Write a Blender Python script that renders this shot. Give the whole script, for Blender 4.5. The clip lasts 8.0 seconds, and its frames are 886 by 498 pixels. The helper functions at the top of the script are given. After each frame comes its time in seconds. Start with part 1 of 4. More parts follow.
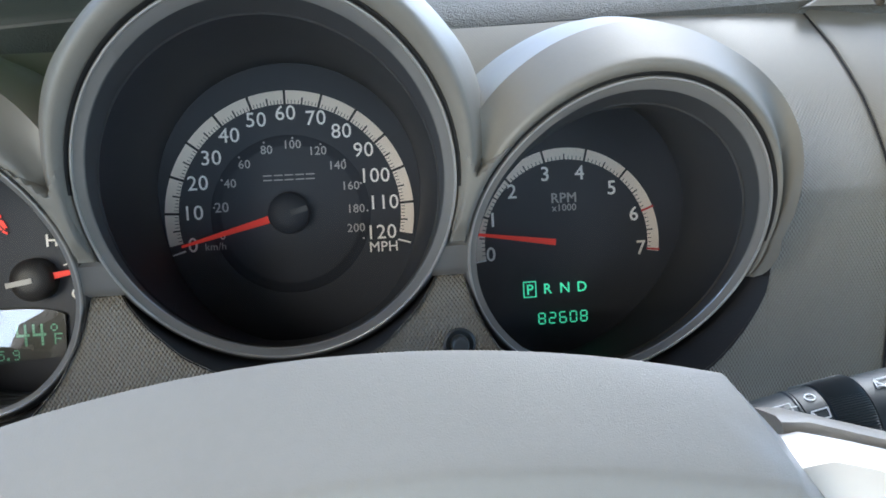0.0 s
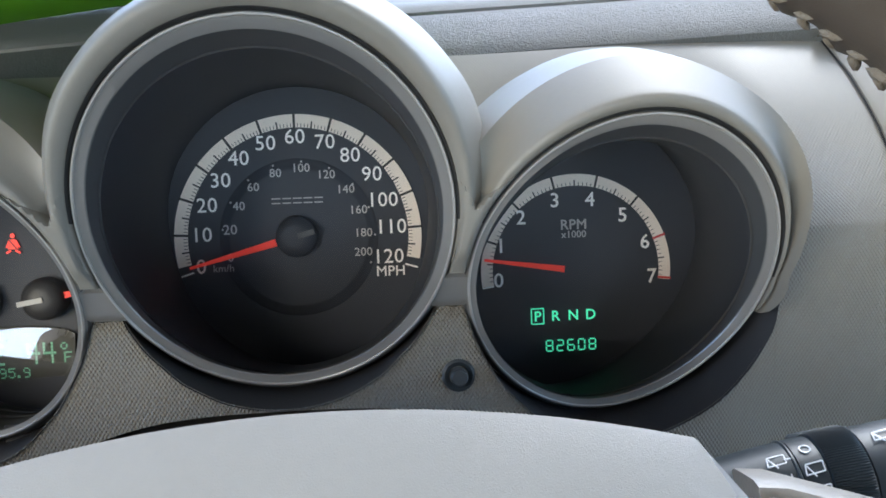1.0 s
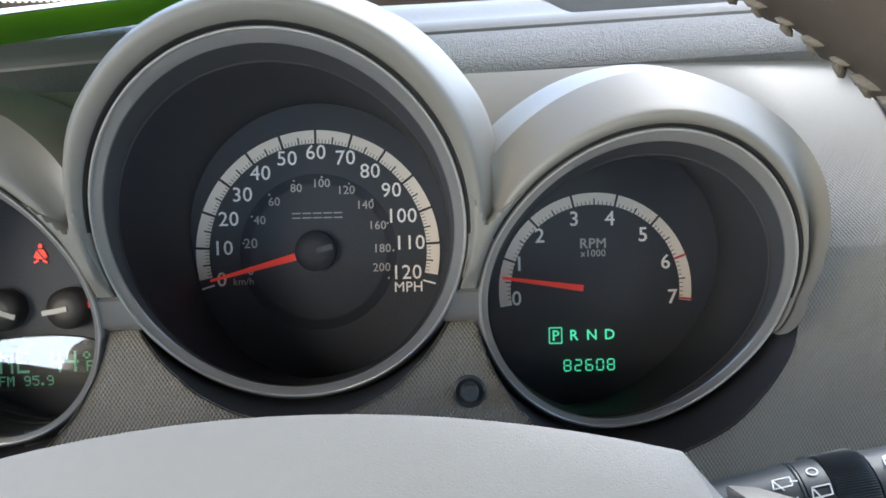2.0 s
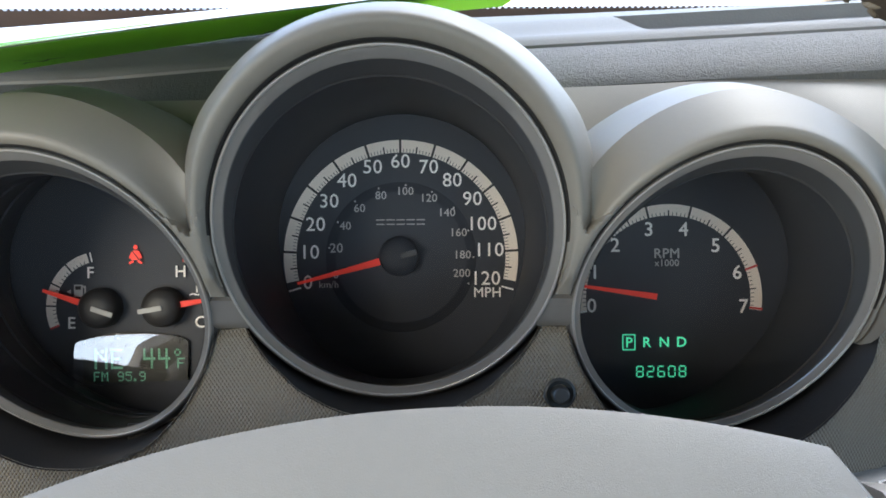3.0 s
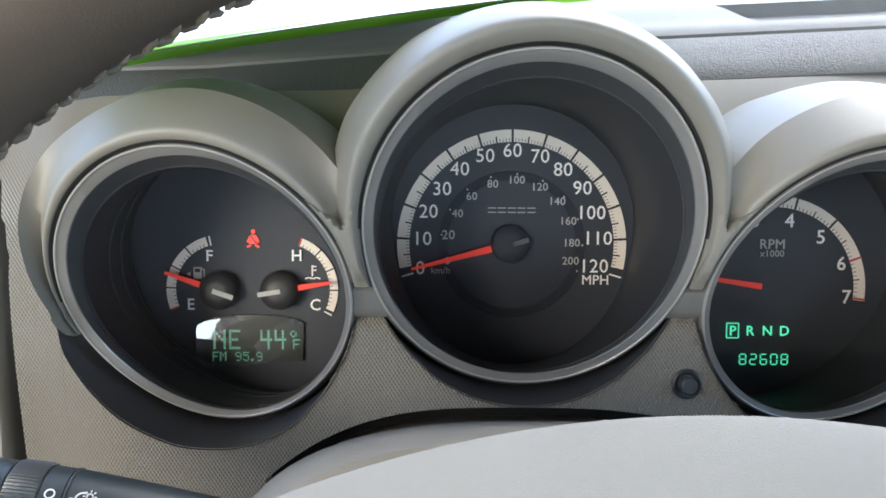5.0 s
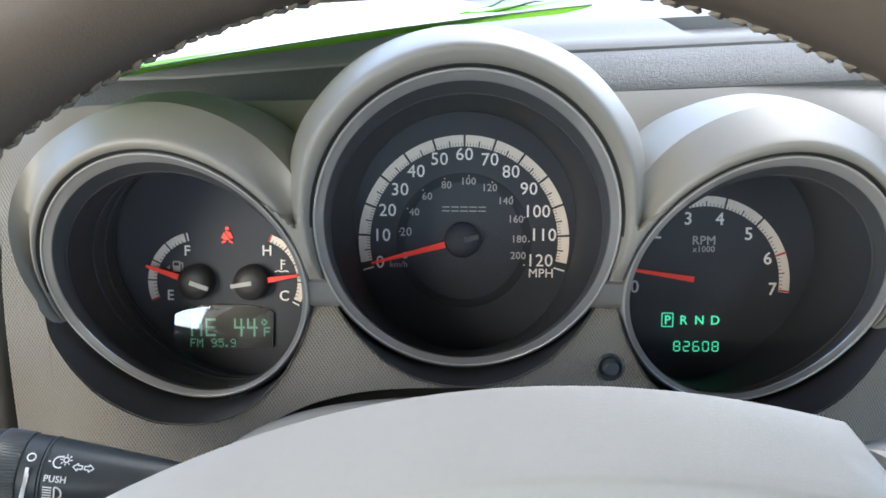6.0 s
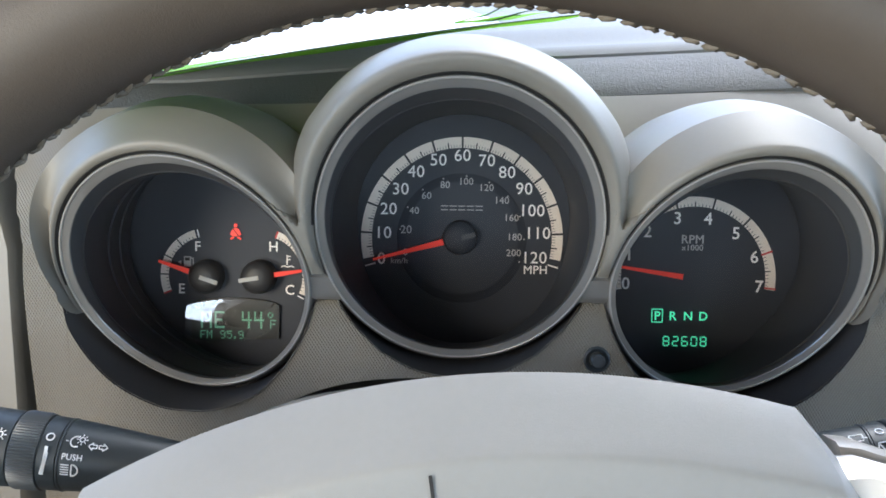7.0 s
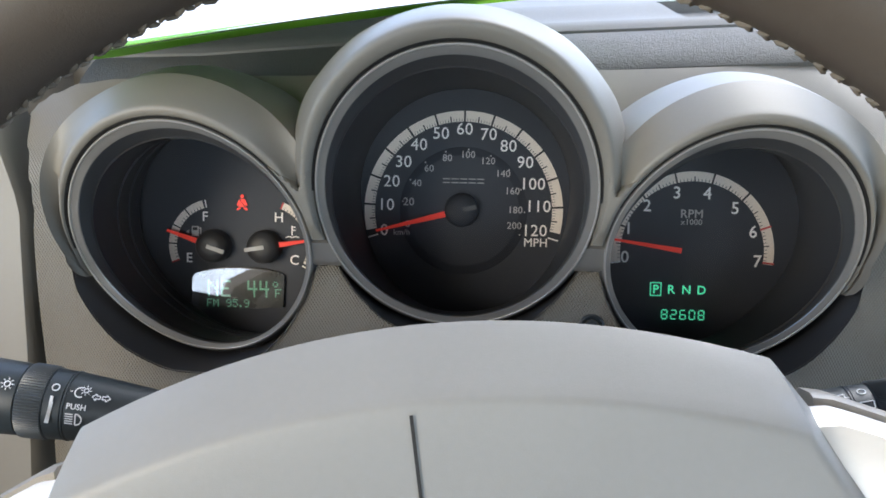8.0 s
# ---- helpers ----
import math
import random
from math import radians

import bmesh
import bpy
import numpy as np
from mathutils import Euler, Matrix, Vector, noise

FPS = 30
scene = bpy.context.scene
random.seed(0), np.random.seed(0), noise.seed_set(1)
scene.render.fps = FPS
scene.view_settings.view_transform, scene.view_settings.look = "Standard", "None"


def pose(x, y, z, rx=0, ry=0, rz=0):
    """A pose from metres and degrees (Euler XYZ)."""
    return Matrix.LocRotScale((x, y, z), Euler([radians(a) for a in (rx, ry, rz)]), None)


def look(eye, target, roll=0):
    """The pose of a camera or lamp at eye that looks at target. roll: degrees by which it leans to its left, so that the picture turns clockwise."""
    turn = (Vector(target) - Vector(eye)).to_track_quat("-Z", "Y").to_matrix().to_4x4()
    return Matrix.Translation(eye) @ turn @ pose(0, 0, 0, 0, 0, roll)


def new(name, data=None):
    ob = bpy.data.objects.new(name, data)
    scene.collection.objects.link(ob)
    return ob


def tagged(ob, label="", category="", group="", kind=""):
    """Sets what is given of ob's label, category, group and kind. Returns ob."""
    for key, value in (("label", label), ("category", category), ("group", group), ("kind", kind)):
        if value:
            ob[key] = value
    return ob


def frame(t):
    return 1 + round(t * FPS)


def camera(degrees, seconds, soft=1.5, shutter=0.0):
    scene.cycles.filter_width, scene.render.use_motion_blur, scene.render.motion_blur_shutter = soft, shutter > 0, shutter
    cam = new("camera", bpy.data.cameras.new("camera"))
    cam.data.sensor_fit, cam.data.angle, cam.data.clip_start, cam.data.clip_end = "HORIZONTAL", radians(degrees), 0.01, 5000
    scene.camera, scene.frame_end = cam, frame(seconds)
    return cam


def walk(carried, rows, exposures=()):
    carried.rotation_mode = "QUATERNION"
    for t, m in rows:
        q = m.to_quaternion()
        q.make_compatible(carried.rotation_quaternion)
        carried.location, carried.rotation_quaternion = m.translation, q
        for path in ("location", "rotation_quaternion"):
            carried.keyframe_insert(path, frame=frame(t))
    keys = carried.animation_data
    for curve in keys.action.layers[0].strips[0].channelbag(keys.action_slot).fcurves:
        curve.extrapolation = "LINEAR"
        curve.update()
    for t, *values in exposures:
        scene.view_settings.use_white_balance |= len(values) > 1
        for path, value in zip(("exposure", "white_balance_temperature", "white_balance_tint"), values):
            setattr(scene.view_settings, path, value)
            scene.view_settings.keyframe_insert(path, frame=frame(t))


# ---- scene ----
cam = camera(55.6, 8.0, soft=1.7)
D0 = pose(0, 0, 1.10, -15)
SHRINK = Matrix.Translation((0, 0, 1.10)) @ Matrix.Scale(0.9, 4) @ Matrix.Translation((0, 0, -1.10))
D = SHRINK @ D0
PATH = [
    (0, 0.02352, -0.38863, 0.00714, -6.668, -3.959, -2.932),
    (0.5, 0.02648, -0.38795, 0.01240, -6.066, -3.831, -2.627),
    (1, 0.03628, -0.38744, 0.01633, -4.383, -3.592, -2.113),
    (2.3, 0.04636, -0.39055, 0.01173, -1.261, -1.558, -1.050),
    (2.5, 0.03910, -0.39457, 0.01091, -1.021, -1.491, -0.831),
    (3, 0.01566, -0.40128, 0.01320, -0.678, -1.338, -0.421),
    (3.5, -0.01126, -0.39673, 0.01516, -0.666, -1.477, -0.065),
    (4, -0.02809, -0.39943, 0.01989, -0.521, -2.242, 0.106),
    (4.2, -0.03477, -0.39900, 0.01600, -0.669, -2.371, 0.236),
    (5.3, -0.02725, -0.41939, 0.02786, 0.343, -4.002, 0.288),
    (5.5, -0.01922, -0.42759, 0.02924, 0.296, -4.040, 0.265),
    (6, -0.00543, -0.44618, 0.02795, 0.672, -4.155, 0.301),
    (6.5, 0.00056, -0.45727, 0.03141, 1.309, -4.361, 0.409),
    (7, 0.00329, -0.46541, 0.02930, 1.619, -4.339, 0.566),
    (7.5, 0.01437, -0.46286, 0.01803, 2.162, -4.540, 0.822),
    (8, 0.01339, -0.47375, 0.01822, 2.895, -4.824, 1.055),
]
walk(cam, [(t, D @ pose(x, y, z, 90 + pitch, 0, yaw) @ pose(0, 0, 0, 0, 0, roll)) for t, x, y, z, yaw, pitch, roll in PATH],
     exposures=((0.0, 2.58, 5680, 2), (0.5, 2.74, 5760, 3), (1.0, 2.77, 5790, 3), (2.5, 2.70, 6010, 4), (3.2, 2.47, 6020, 3), (4.2, 2.85, 6010, 3), (5.5, 2.92, 5920, 4), (6.9, 2.78, 5880, 4), (7.5, 2.52, 5980, 5), (8.0, 2.55, 6010, 5)))

# ---- world and lights ----
world = bpy.data.worlds.new("world")
scene.world = world
world.use_nodes = True
wn = world.node_tree.nodes
sky = wn.new("ShaderNodeTexSky")
sky.sky_type = "NISHITA"
sky.sun_disc = False
sky.sun_elevation = radians(52)
sky.sun_rotation = radians(35)
sky.air_density = 0.8
sky.dust_density = 1.6
sky.ozone_density = 1.0
wn["Background"].inputs["Strength"].default_value = 0.152
world.node_tree.links.new(sky.outputs["Color"], wn["Background"].inputs["Color"])
sun = new("sun", bpy.data.lights.new("sun", "SUN"))
sun.data.energy = 0.22
sun.data.angle = radians(20)
sun.data.color = (1.0, 0.98, 0.95)
sun.matrix_basis = look((0.9, 1.3, 3.4), (0, 0, 1.2))

# daylight that the driver's window lets in, reflected warm from outside
window_light = new("window_light", bpy.data.lights.new("window_light", "AREA"))
window_light.data.shape = "RECTANGLE"
window_light.data.size, window_light.data.size_y = 0.36, 0.28
window_light.data.energy = 0.95
window_light.data.color = (1.0, 0.80, 0.56)
window_light.matrix_basis = look((-0.45, -0.66, 1.27), (0.0, -0.10, 1.10))
# daylight through the rear window
rear_light = new("rear_window_light", bpy.data.lights.new("rear_window_light", "AREA"))
rear_light.data.shape = "RECTANGLE"
rear_light.data.size, rear_light.data.size_y = 1.2, 0.42
rear_light.data.energy = 1.3
rear_light.data.color = (1.0, 0.94, 0.86)
rear_light.matrix_basis = look((0.3, -1.97, 1.34), (0.0, 0.0, 1.15))


# ---- materials ----
def material(name, base, rough=0.5, metal=0.0, grain=None, bump=0.0, vary=0.0, kind="noise", emit=0.0, stain=14.0):
    """A Principled surface with fine relief (grain: scale of the relief) and slow colour variation (vary)."""
    m = bpy.data.materials.new(name)
    m.use_nodes = True
    nt = m.node_tree
    b = nt.nodes["Principled BSDF"]
    b.inputs["Base Color"].default_value = (*base, 1)
    b.inputs["Roughness"].default_value = rough
    b.inputs["Metallic"].default_value = metal
    if emit:
        b.inputs["Emission Color"].default_value = (*base, 1)
        b.inputs["Emission Strength"].default_value = emit
    tc = nt.nodes.new("ShaderNodeTexCoord")
    if vary:
        slow = nt.nodes.new("ShaderNodeTexNoise")
        slow.inputs["Scale"].default_value = stain
        slow.inputs["Detail"].default_value = 5
        fine = nt.nodes.new("ShaderNodeTexNoise")
        fine.inputs["Scale"].default_value = 420
        fine.inputs["Detail"].default_value = 3
        add = nt.nodes.new("ShaderNodeMath")
        add.operation = "MULTIPLY_ADD"
        add.inputs[1].default_value = 0.35
        nt.links.new(tc.outputs["Object"], slow.inputs["Vector"])
        nt.links.new(tc.outputs["Object"], fine.inputs["Vector"])
        nt.links.new(fine.outputs["Fac"], add.inputs[0])
        nt.links.new(slow.outputs["Fac"], add.inputs[2])
        ramp = nt.nodes.new("ShaderNodeValToRGB")
        ramp.color_ramp.elements[0].position = 0.35
        ramp.color_ramp.elements[1].position = 0.95
        ramp.color_ramp.elements[0].color = (*[c * (1 - vary) for c in base], 1)
        ramp.color_ramp.elements[1].color = (*[min(1, c * (1 + vary)) for c in base], 1)
        nt.links.new(add.outputs[0], ramp.inputs["Fac"])
        nt.links.new(ramp.outputs["Color"], b.inputs["Base Color"])
        rr = nt.nodes.new("ShaderNodeMapRange")
        rr.inputs["To Min"].default_value = max(0.02, rough - 0.08)
        rr.inputs["To Max"].default_value = min(1, rough + 0.1)
        nt.links.new(add.outputs[0], rr.inputs["Value"])
        nt.links.new(rr.outputs["Result"], b.inputs["Roughness"])
    if bump:
        bm_node = nt.nodes.new("ShaderNodeBump")
        bm_node.inputs["Strength"].default_value = bump
        bm_node.inputs["Distance"].default_value = 0.001 if kind == "weave" else 0.001
        source = tc.outputs["Object"]
        if kind == "weave":
            sep = nt.nodes.new("ShaderNodeSeparateXYZ")
            nt.links.new(source, sep.inputs[0])
            rise = nt.nodes.new("ShaderNodeMath")
            rise.operation = "MULTIPLY_ADD"
            rise.inputs[1].default_value = 0.5
            nt.links.new(sep.outputs["Y"], rise.inputs[0])
            nt.links.new(sep.outputs["Z"], rise.inputs[2])
            row_pitch = nt.nodes.new("ShaderNodeMath")
            row_pitch.operation = "MULTIPLY"
            row_pitch.inputs[1].default_value = 0.652
            nt.links.new(rise.outputs[0], row_pitch.inputs[0])
            both = nt.nodes.new("ShaderNodeCombineXYZ")
            for k, op in enumerate(("ADD", "SUBTRACT")):
                mix_n = nt.nodes.new("ShaderNodeMath")
                mix_n.operation = op
                nt.links.new(sep.outputs["X"], mix_n.inputs[0])
                nt.links.new(row_pitch.outputs[0], mix_n.inputs[1])
                nt.links.new(mix_n.outputs[0], both.inputs[k])
            t = nt.nodes.new("ShaderNodeTexVoronoi")
            t.voronoi_dimensions = "2D"
            t.inputs["Scale"].default_value = grain
            t.inputs["Randomness"].default_value = 0.0
            nt.links.new(both.outputs[0], t.inputs["Vector"])
            flip = nt.nodes.new("ShaderNodeMath")
            flip.operation = "SUBTRACT"
            flip.inputs[0].default_value = 1.0
            nt.links.new(t.outputs["Distance"], flip.inputs[1])
            height = flip.outputs[0]
        elif kind == "leather":
            t = nt.nodes.new("ShaderNodeTexVoronoi")
            t.feature = "SMOOTH_F1"
            t.inputs["Scale"].default_value = grain
            t.inputs["Smoothness"].default_value = 0.4
            wob = nt.nodes.new("ShaderNodeTexNoise")
            wob.inputs["Scale"].default_value = grain * 0.6
            mixv = nt.nodes.new("ShaderNodeMix")
            mixv.data_type = "VECTOR"
            mixv.inputs[0].default_value = 0.012
            nt.links.new(source, wob.inputs["Vector"])
            nt.links.new(source, mixv.inputs[4])
            nt.links.new(wob.outputs["Color"], mixv.inputs[5])
            nt.links.new(mixv.outputs[1], t.inputs["Vector"])
            height = t.outputs["Distance"]
        else:
            t = nt.nodes.new("ShaderNodeTexNoise")
            t.inputs["Scale"].default_value = grain
            t.inputs["Detail"].default_value = 3
            nt.links.new(source, t.inputs["Vector"])
            height = t.outputs["Fac"]
        if kind == "weave":
            fade = nt.nodes.new("ShaderNodeMapRange")
            fade.inputs["From Min"].default_value, fade.inputs["From Max"].default_value = 0.008, 0.050
            fade.inputs["To Min"].default_value, fade.inputs["To Max"].default_value = bump, bump * 0.06
            nt.links.new(sep.outputs["Z"], fade.inputs["Value"])
            nt.links.new(fade.outputs["Result"], bm_node.inputs["Strength"])
        nt.links.new(height, bm_node.inputs["Height"])
        nt.links.new(bm_node.outputs["Normal"], b.inputs["Normal"])
    return m


def glass(name, gloss=0.06, ior=1.45):
    m = bpy.data.materials.new(name)
    m.use_nodes = True
    nt = m.node_tree
    nt.nodes.clear()
    out = nt.nodes.new("ShaderNodeOutputMaterial")
    mix = nt.nodes.new("ShaderNodeMixShader")
    clear = nt.nodes.new("ShaderNodeBsdfTransparent")
    shine = nt.nodes.new("ShaderNodeBsdfGlossy")
    shine.inputs["Roughness"].default_value = gloss
    fr = nt.nodes.new("ShaderNodeFresnel")
    fr.inputs["IOR"].default_value = ior
    nt.links.new(fr.outputs[0], mix.inputs[0])
    nt.links.new(clear.outputs[0], mix.inputs[1])
    nt.links.new(shine.outputs[0], mix.inputs[2])
    nt.links.new(mix.outputs[0], out.inputs["Surface"])
    return m


def sheet_material(name, base, through_base, share):
    """Paper that lets some light through."""
    m = bpy.data.materials.new(name)
    m.use_nodes = True
    nt = m.node_tree
    b = nt.nodes["Principled BSDF"]
    b.inputs["Base Color"].default_value = (*base, 1)
    b.inputs["Roughness"].default_value = 0.55
    tr = nt.nodes.new("ShaderNodeBsdfTranslucent")
    tr.inputs["Color"].default_value = (*through_base, 1)
    mix = nt.nodes.new("ShaderNodeMixShader")
    mix.inputs[0].default_value = share
    nt.links.new(b.outputs[0], mix.inputs[1])
    nt.links.new(tr.outputs[0], mix.inputs[2])
    nt.links.new(mix.outputs[0], nt.nodes["Material Output"].inputs["Surface"])
    return m


TAN = (0.200, 0.181, 0.147)
M_HOOD = material("hood_plastic", (0.190, 0.179, 0.157), 0.46, grain=1400, bump=0.05, vary=0.06)
M_FASCIA = material("woven_plastic", TAN, 0.36, grain=667, bump=1.0, vary=0.07, kind="weave")
M_UPPER = material("fine_hex_plastic", TAN, 0.36, grain=667, bump=0.4, vary=0.06, kind="weave")
M_STRIP = material("leather_grain", (0.095, 0.092, 0.082), 0.6, grain=620, bump=0.5, vary=0.08, kind="leather")
M_TOP = material("dash_top", (0.15, 0.147, 0.138), 0.62, grain=800, bump=0.2, vary=0.06)
M_HUB = material("airbag_cover", (0.222, 0.219, 0.213), 0.44, grain=1100, bump=0.12, vary=0.06, kind="leather")
M_SILVER = material("silver_paint", (0.30, 0.297, 0.29), 0.27, metal=0.6, grain=1500, bump=0.03, vary=0.05)
M_CHROME = material("bright_edge", (0.64, 0.63, 0.61), 0.34, metal=0.7)
M_SPOKE = material("champagne_paint", (0.72, 0.68, 0.63), 0.28, metal=0.2, grain=1500, bump=0.02, vary=0.05)
# the rings' silver again, darkened to carry the shade on their sides
M_SIDE = material("shaded_silver", (0.10, 0.10, 0.10), 0.4, metal=0.3, vary=0.08)
M_INNER = material("grey_ring", (0.052, 0.054, 0.058), 0.4, grain=1200, bump=0.05, vary=0.1)
M_BLACK = material("black_plastic", (0.036, 0.042, 0.055), 0.5, grain=1000, bump=0.1, vary=0.15)
M_SKIRT = material("dark_surround", (0.030, 0.031, 0.034), 0.5, grain=900, bump=0.1, vary=0.12)
M_DIAL = material("dial_face", (0.025, 0.030, 0.042), 0.55, grain=2500, bump=0.06, vary=0.12)
M_DIAL_IN = material("dial_centre", (0.026, 0.031, 0.043), 0.5, grain=2500, bump=0.06, vary=0.12)
M_WHITE = material("white_print", (0.92, 0.91, 0.88), 0.5, vary=0.04)
M_BAND = material("scale_print", (0.84, 0.76, 0.68), 0.5, vary=0.05)
M_GREYPRINT = material("grey_print", (0.48, 0.47, 0.46), 0.5, vary=0.04)
M_TICK = material("tick_print", (0.012, 0.012, 0.013), 0.5)
M_RED = material("red_print", (0.55, 0.05, 0.05), 0.5)
M_NEEDLE = material("needle_red", (0.85, 0.05, 0.03), 0.6, emit=0.03)
M_CAP = material("needle_cap", (0.030, 0.030, 0.032), 0.45, grain=1200, bump=0.05, vary=0.1)
M_STUB = material("needle_stub", (0.38, 0.38, 0.37), 0.4, vary=0.05)
M_GREEN_LED = material("green_display", (0.16, 0.92, 0.50), 0.5, emit=0.10)
M_LCD_BACK = material("lcd_back", (0.012, 0.016, 0.014), 0.25, vary=0.1)
M_LCD = material("lcd_segment", (0.16, 0.42, 0.27), 0.5, emit=0.06)
M_WARN = material("warning_red", (0.95, 0.05, 0.03), 0.5, emit=0.12)
M_GLASS = glass("gauge_lens", 0.03, 1.3)
M_PANE = glass("display_pane", 0.02, 1.8)
M_SHIELD = glass("windscreen_glass", 0.02, 1.3)
M_STALK = material("stalk_black", (0.022, 0.029, 0.034), 0.4, grain=1600, bump=0.03, vary=0.15)
M_STALK_BAND = material("stalk_collar", (0.045, 0.052, 0.058), 0.35, grain=900, bump=0.08, vary=0.12)
M_ICON = material("icon_print", (0.72, 0.73, 0.74), 0.5, vary=0.04)
M_LEATHER = material("rim_leather", (0.062, 0.050, 0.039), 0.5, grain=900, bump=0.10, vary=0.12, kind="leather")
M_THREAD = material("thread", (0.13, 0.112, 0.088), 0.8, grain=2600, bump=0.4, vary=0.15)
M_SHROUD = material("shroud_plastic", (0.23, 0.21, 0.18), 0.4, grain=900, bump=0.12, vary=0.06)
# near-black of the joints; also stands for the shade in the column opening
M_GAP = material("joint_and_shade_black", (0.01, 0.01, 0.01), 0.7, vary=0.1)
M_PAPER = sheet_material("white_paper", (0.82, 0.82, 0.8), (0.5, 0.6, 0.4), 0.05)
M_GREEN = sheet_material("green_paper", (0.20, 0.50, 0.02), (0.30, 0.68, 0.02), 0.3)
M_INK = material("ink", (0.02, 0.05, 0.01), 0.6, vary=0.1)
M_CLOTH = material("headliner", (0.55, 0.51, 0.45), 0.9, grain=500, bump=0.3, vary=0.06)
M_TRIM = material("door_trim", (0.22, 0.195, 0.155), 0.55, grain=700, bump=0.2, vary=0.07)
M_FRIT = material("frit_band", (0.15, 0.105, 0.085), 0.5, vary=0.15)
M_GROUND = material("concrete", (0.32, 0.31, 0.30), 0.9, grain=60, bump=0.3, vary=0.25, stain=1.5)


# ---- building helpers ----
def thing(name, label, category, base, group="", frame_m=None):
    """An Empty at its base (in the tilted dash frame unless another frame is given)."""
    e = new(name)
    e.empty_display_size = 0.02
    e.matrix_basis = (D if frame_m is None else frame_m) @ Matrix.Translation(base)
    e["base"] = base
    return tagged(e, label, category, group)


def part(name, bm, mat, parent, label="", smooth=True, sharp=40):
    """Link a bmesh (in the frame of its thing) as one mesh object under a thing or a part."""
    top = parent
    while top.parent:
        top = top.parent
    base = Vector(top["base"]) if "base" in top else Vector()
    bmesh.ops.translate(bm, verts=bm.verts, vec=-base)
    bmesh.ops.recalc_face_normals(bm, faces=bm.faces)
    me = bpy.data.meshes.new(name)
    if smooth:
        for f in bm.faces:
            f.smooth = True
        for e in bm.edges:
            if len(e.link_faces) == 2 and e.calc_face_angle(0) > radians(sharp):
                e.smooth = False
    bm.to_mesh(me)
    bm.free()
    me.materials.append(mat)
    ob = new(name, me)
    ob.parent = parent
    if label:
        tagged(ob, label)
    return ob


def lone(name, bm, mat, label, category, kind="", m=None, smooth=True):
    """One mesh as a top-level object, in world metres."""
    me = bpy.data.meshes.new(name)
    bmesh.ops.recalc_face_normals(bm, faces=bm.faces)
    if smooth:
        for f in bm.faces:
            f.smooth = True
        for e in bm.edges:
            if len(e.link_faces) == 2 and e.calc_face_angle(0) > radians(40):
                e.smooth = False
    bm.to_mesh(me)
    bm.free()
    me.materials.append(mat)
    ob = new(name, me)
    ob.matrix_basis = SHRINK if m is None else m
    return tagged(ob, label, category, kind=kind)


def grid(rows, closed=False, cap_ends=False):
    """A bmesh skin over rows of points of equal length. closed: the last row joins the first."""
    bm = bmesh.new()
    vs = [[bm.verts.new(p) for p in r] for r in rows]
    n = len(vs)
    for i in range(n if closed else n - 1):
        a, b = vs[i], vs[(i + 1) % n]
        for j in range(len(a) - 1):
            bm.faces.new((a[j], a[j + 1], b[j + 1], b[j]))
    if cap_ends:
        bm.faces.new(vs[0])
        bm.faces.new(list(reversed(vs[-1])))
    return bm


def box(x0, x1, y0, y1, z0, z1, bevel=0.0):
    bm = bmesh.new()
    bmesh.ops.create_cube(bm, size=1)
    for v in bm.verts:
        v.co = ((x0 + x1) / 2 + v.co.x * (x1 - x0), (y0 + y1) / 2 + v.co.y * (y1 - y0), (z0 + z1) / 2 + v.co.z * (z1 - z0))
    if bevel:
        bmesh.ops.bevel(bm, geom=bm.edges[:], offset=bevel, segments=2, affect="EDGES")
    return bm


def lathe(profile, m, segments=40):
    """Turn (radius, height) round the z axis of the pose m."""
    rows = []
    for k in range(segments):
        a = 2 * math.pi * k / segments
        rows.append([m @ Vector((r * math.cos(a), r * math.sin(a), h)) for r, h in profile])
    bm = grid(rows, closed=True)
    bmesh.ops.remove_doubles(bm, verts=bm.verts, dist=1e-6)
    return bm


def merge(target, source):
    me = bpy.data.meshes.new("tmp")
    source.to_mesh(me)
    source.free()
    target.from_mesh(me)
    bpy.data.meshes.remove(me)
    return target


def plate(points, y, depth=0.0003):
    """A thin flat plate with the outline points (x, z), its front at y."""
    bm = bmesh.new()
    front = [bm.verts.new((x, y, z)) for x, z in points]
    back = [bm.verts.new((x, y + depth, z)) for x, z in points]
    bm.faces.new(front)
    bm.faces.new(list(reversed(back)))
    n = len(points)
    for i in range(n):
        bm.faces.new((front[i], front[(i + 1) % n], back[(i + 1) % n], back[i]))
    return bm


def bar(x0, z0, x1, z1, width, y, depth=0.0003):
    dx, dz = x1 - x0, z1 - z0
    l = math.hypot(dx, dz) or 1
    nx, nz = -dz / l * width / 2, dx / l * width / 2
    return plate([(x0 + nx, z0 + nz), (x1 + nx, z1 + nz), (x1 - nx, z1 - nz), (x0 - nx, z0 - nz)], y, depth)


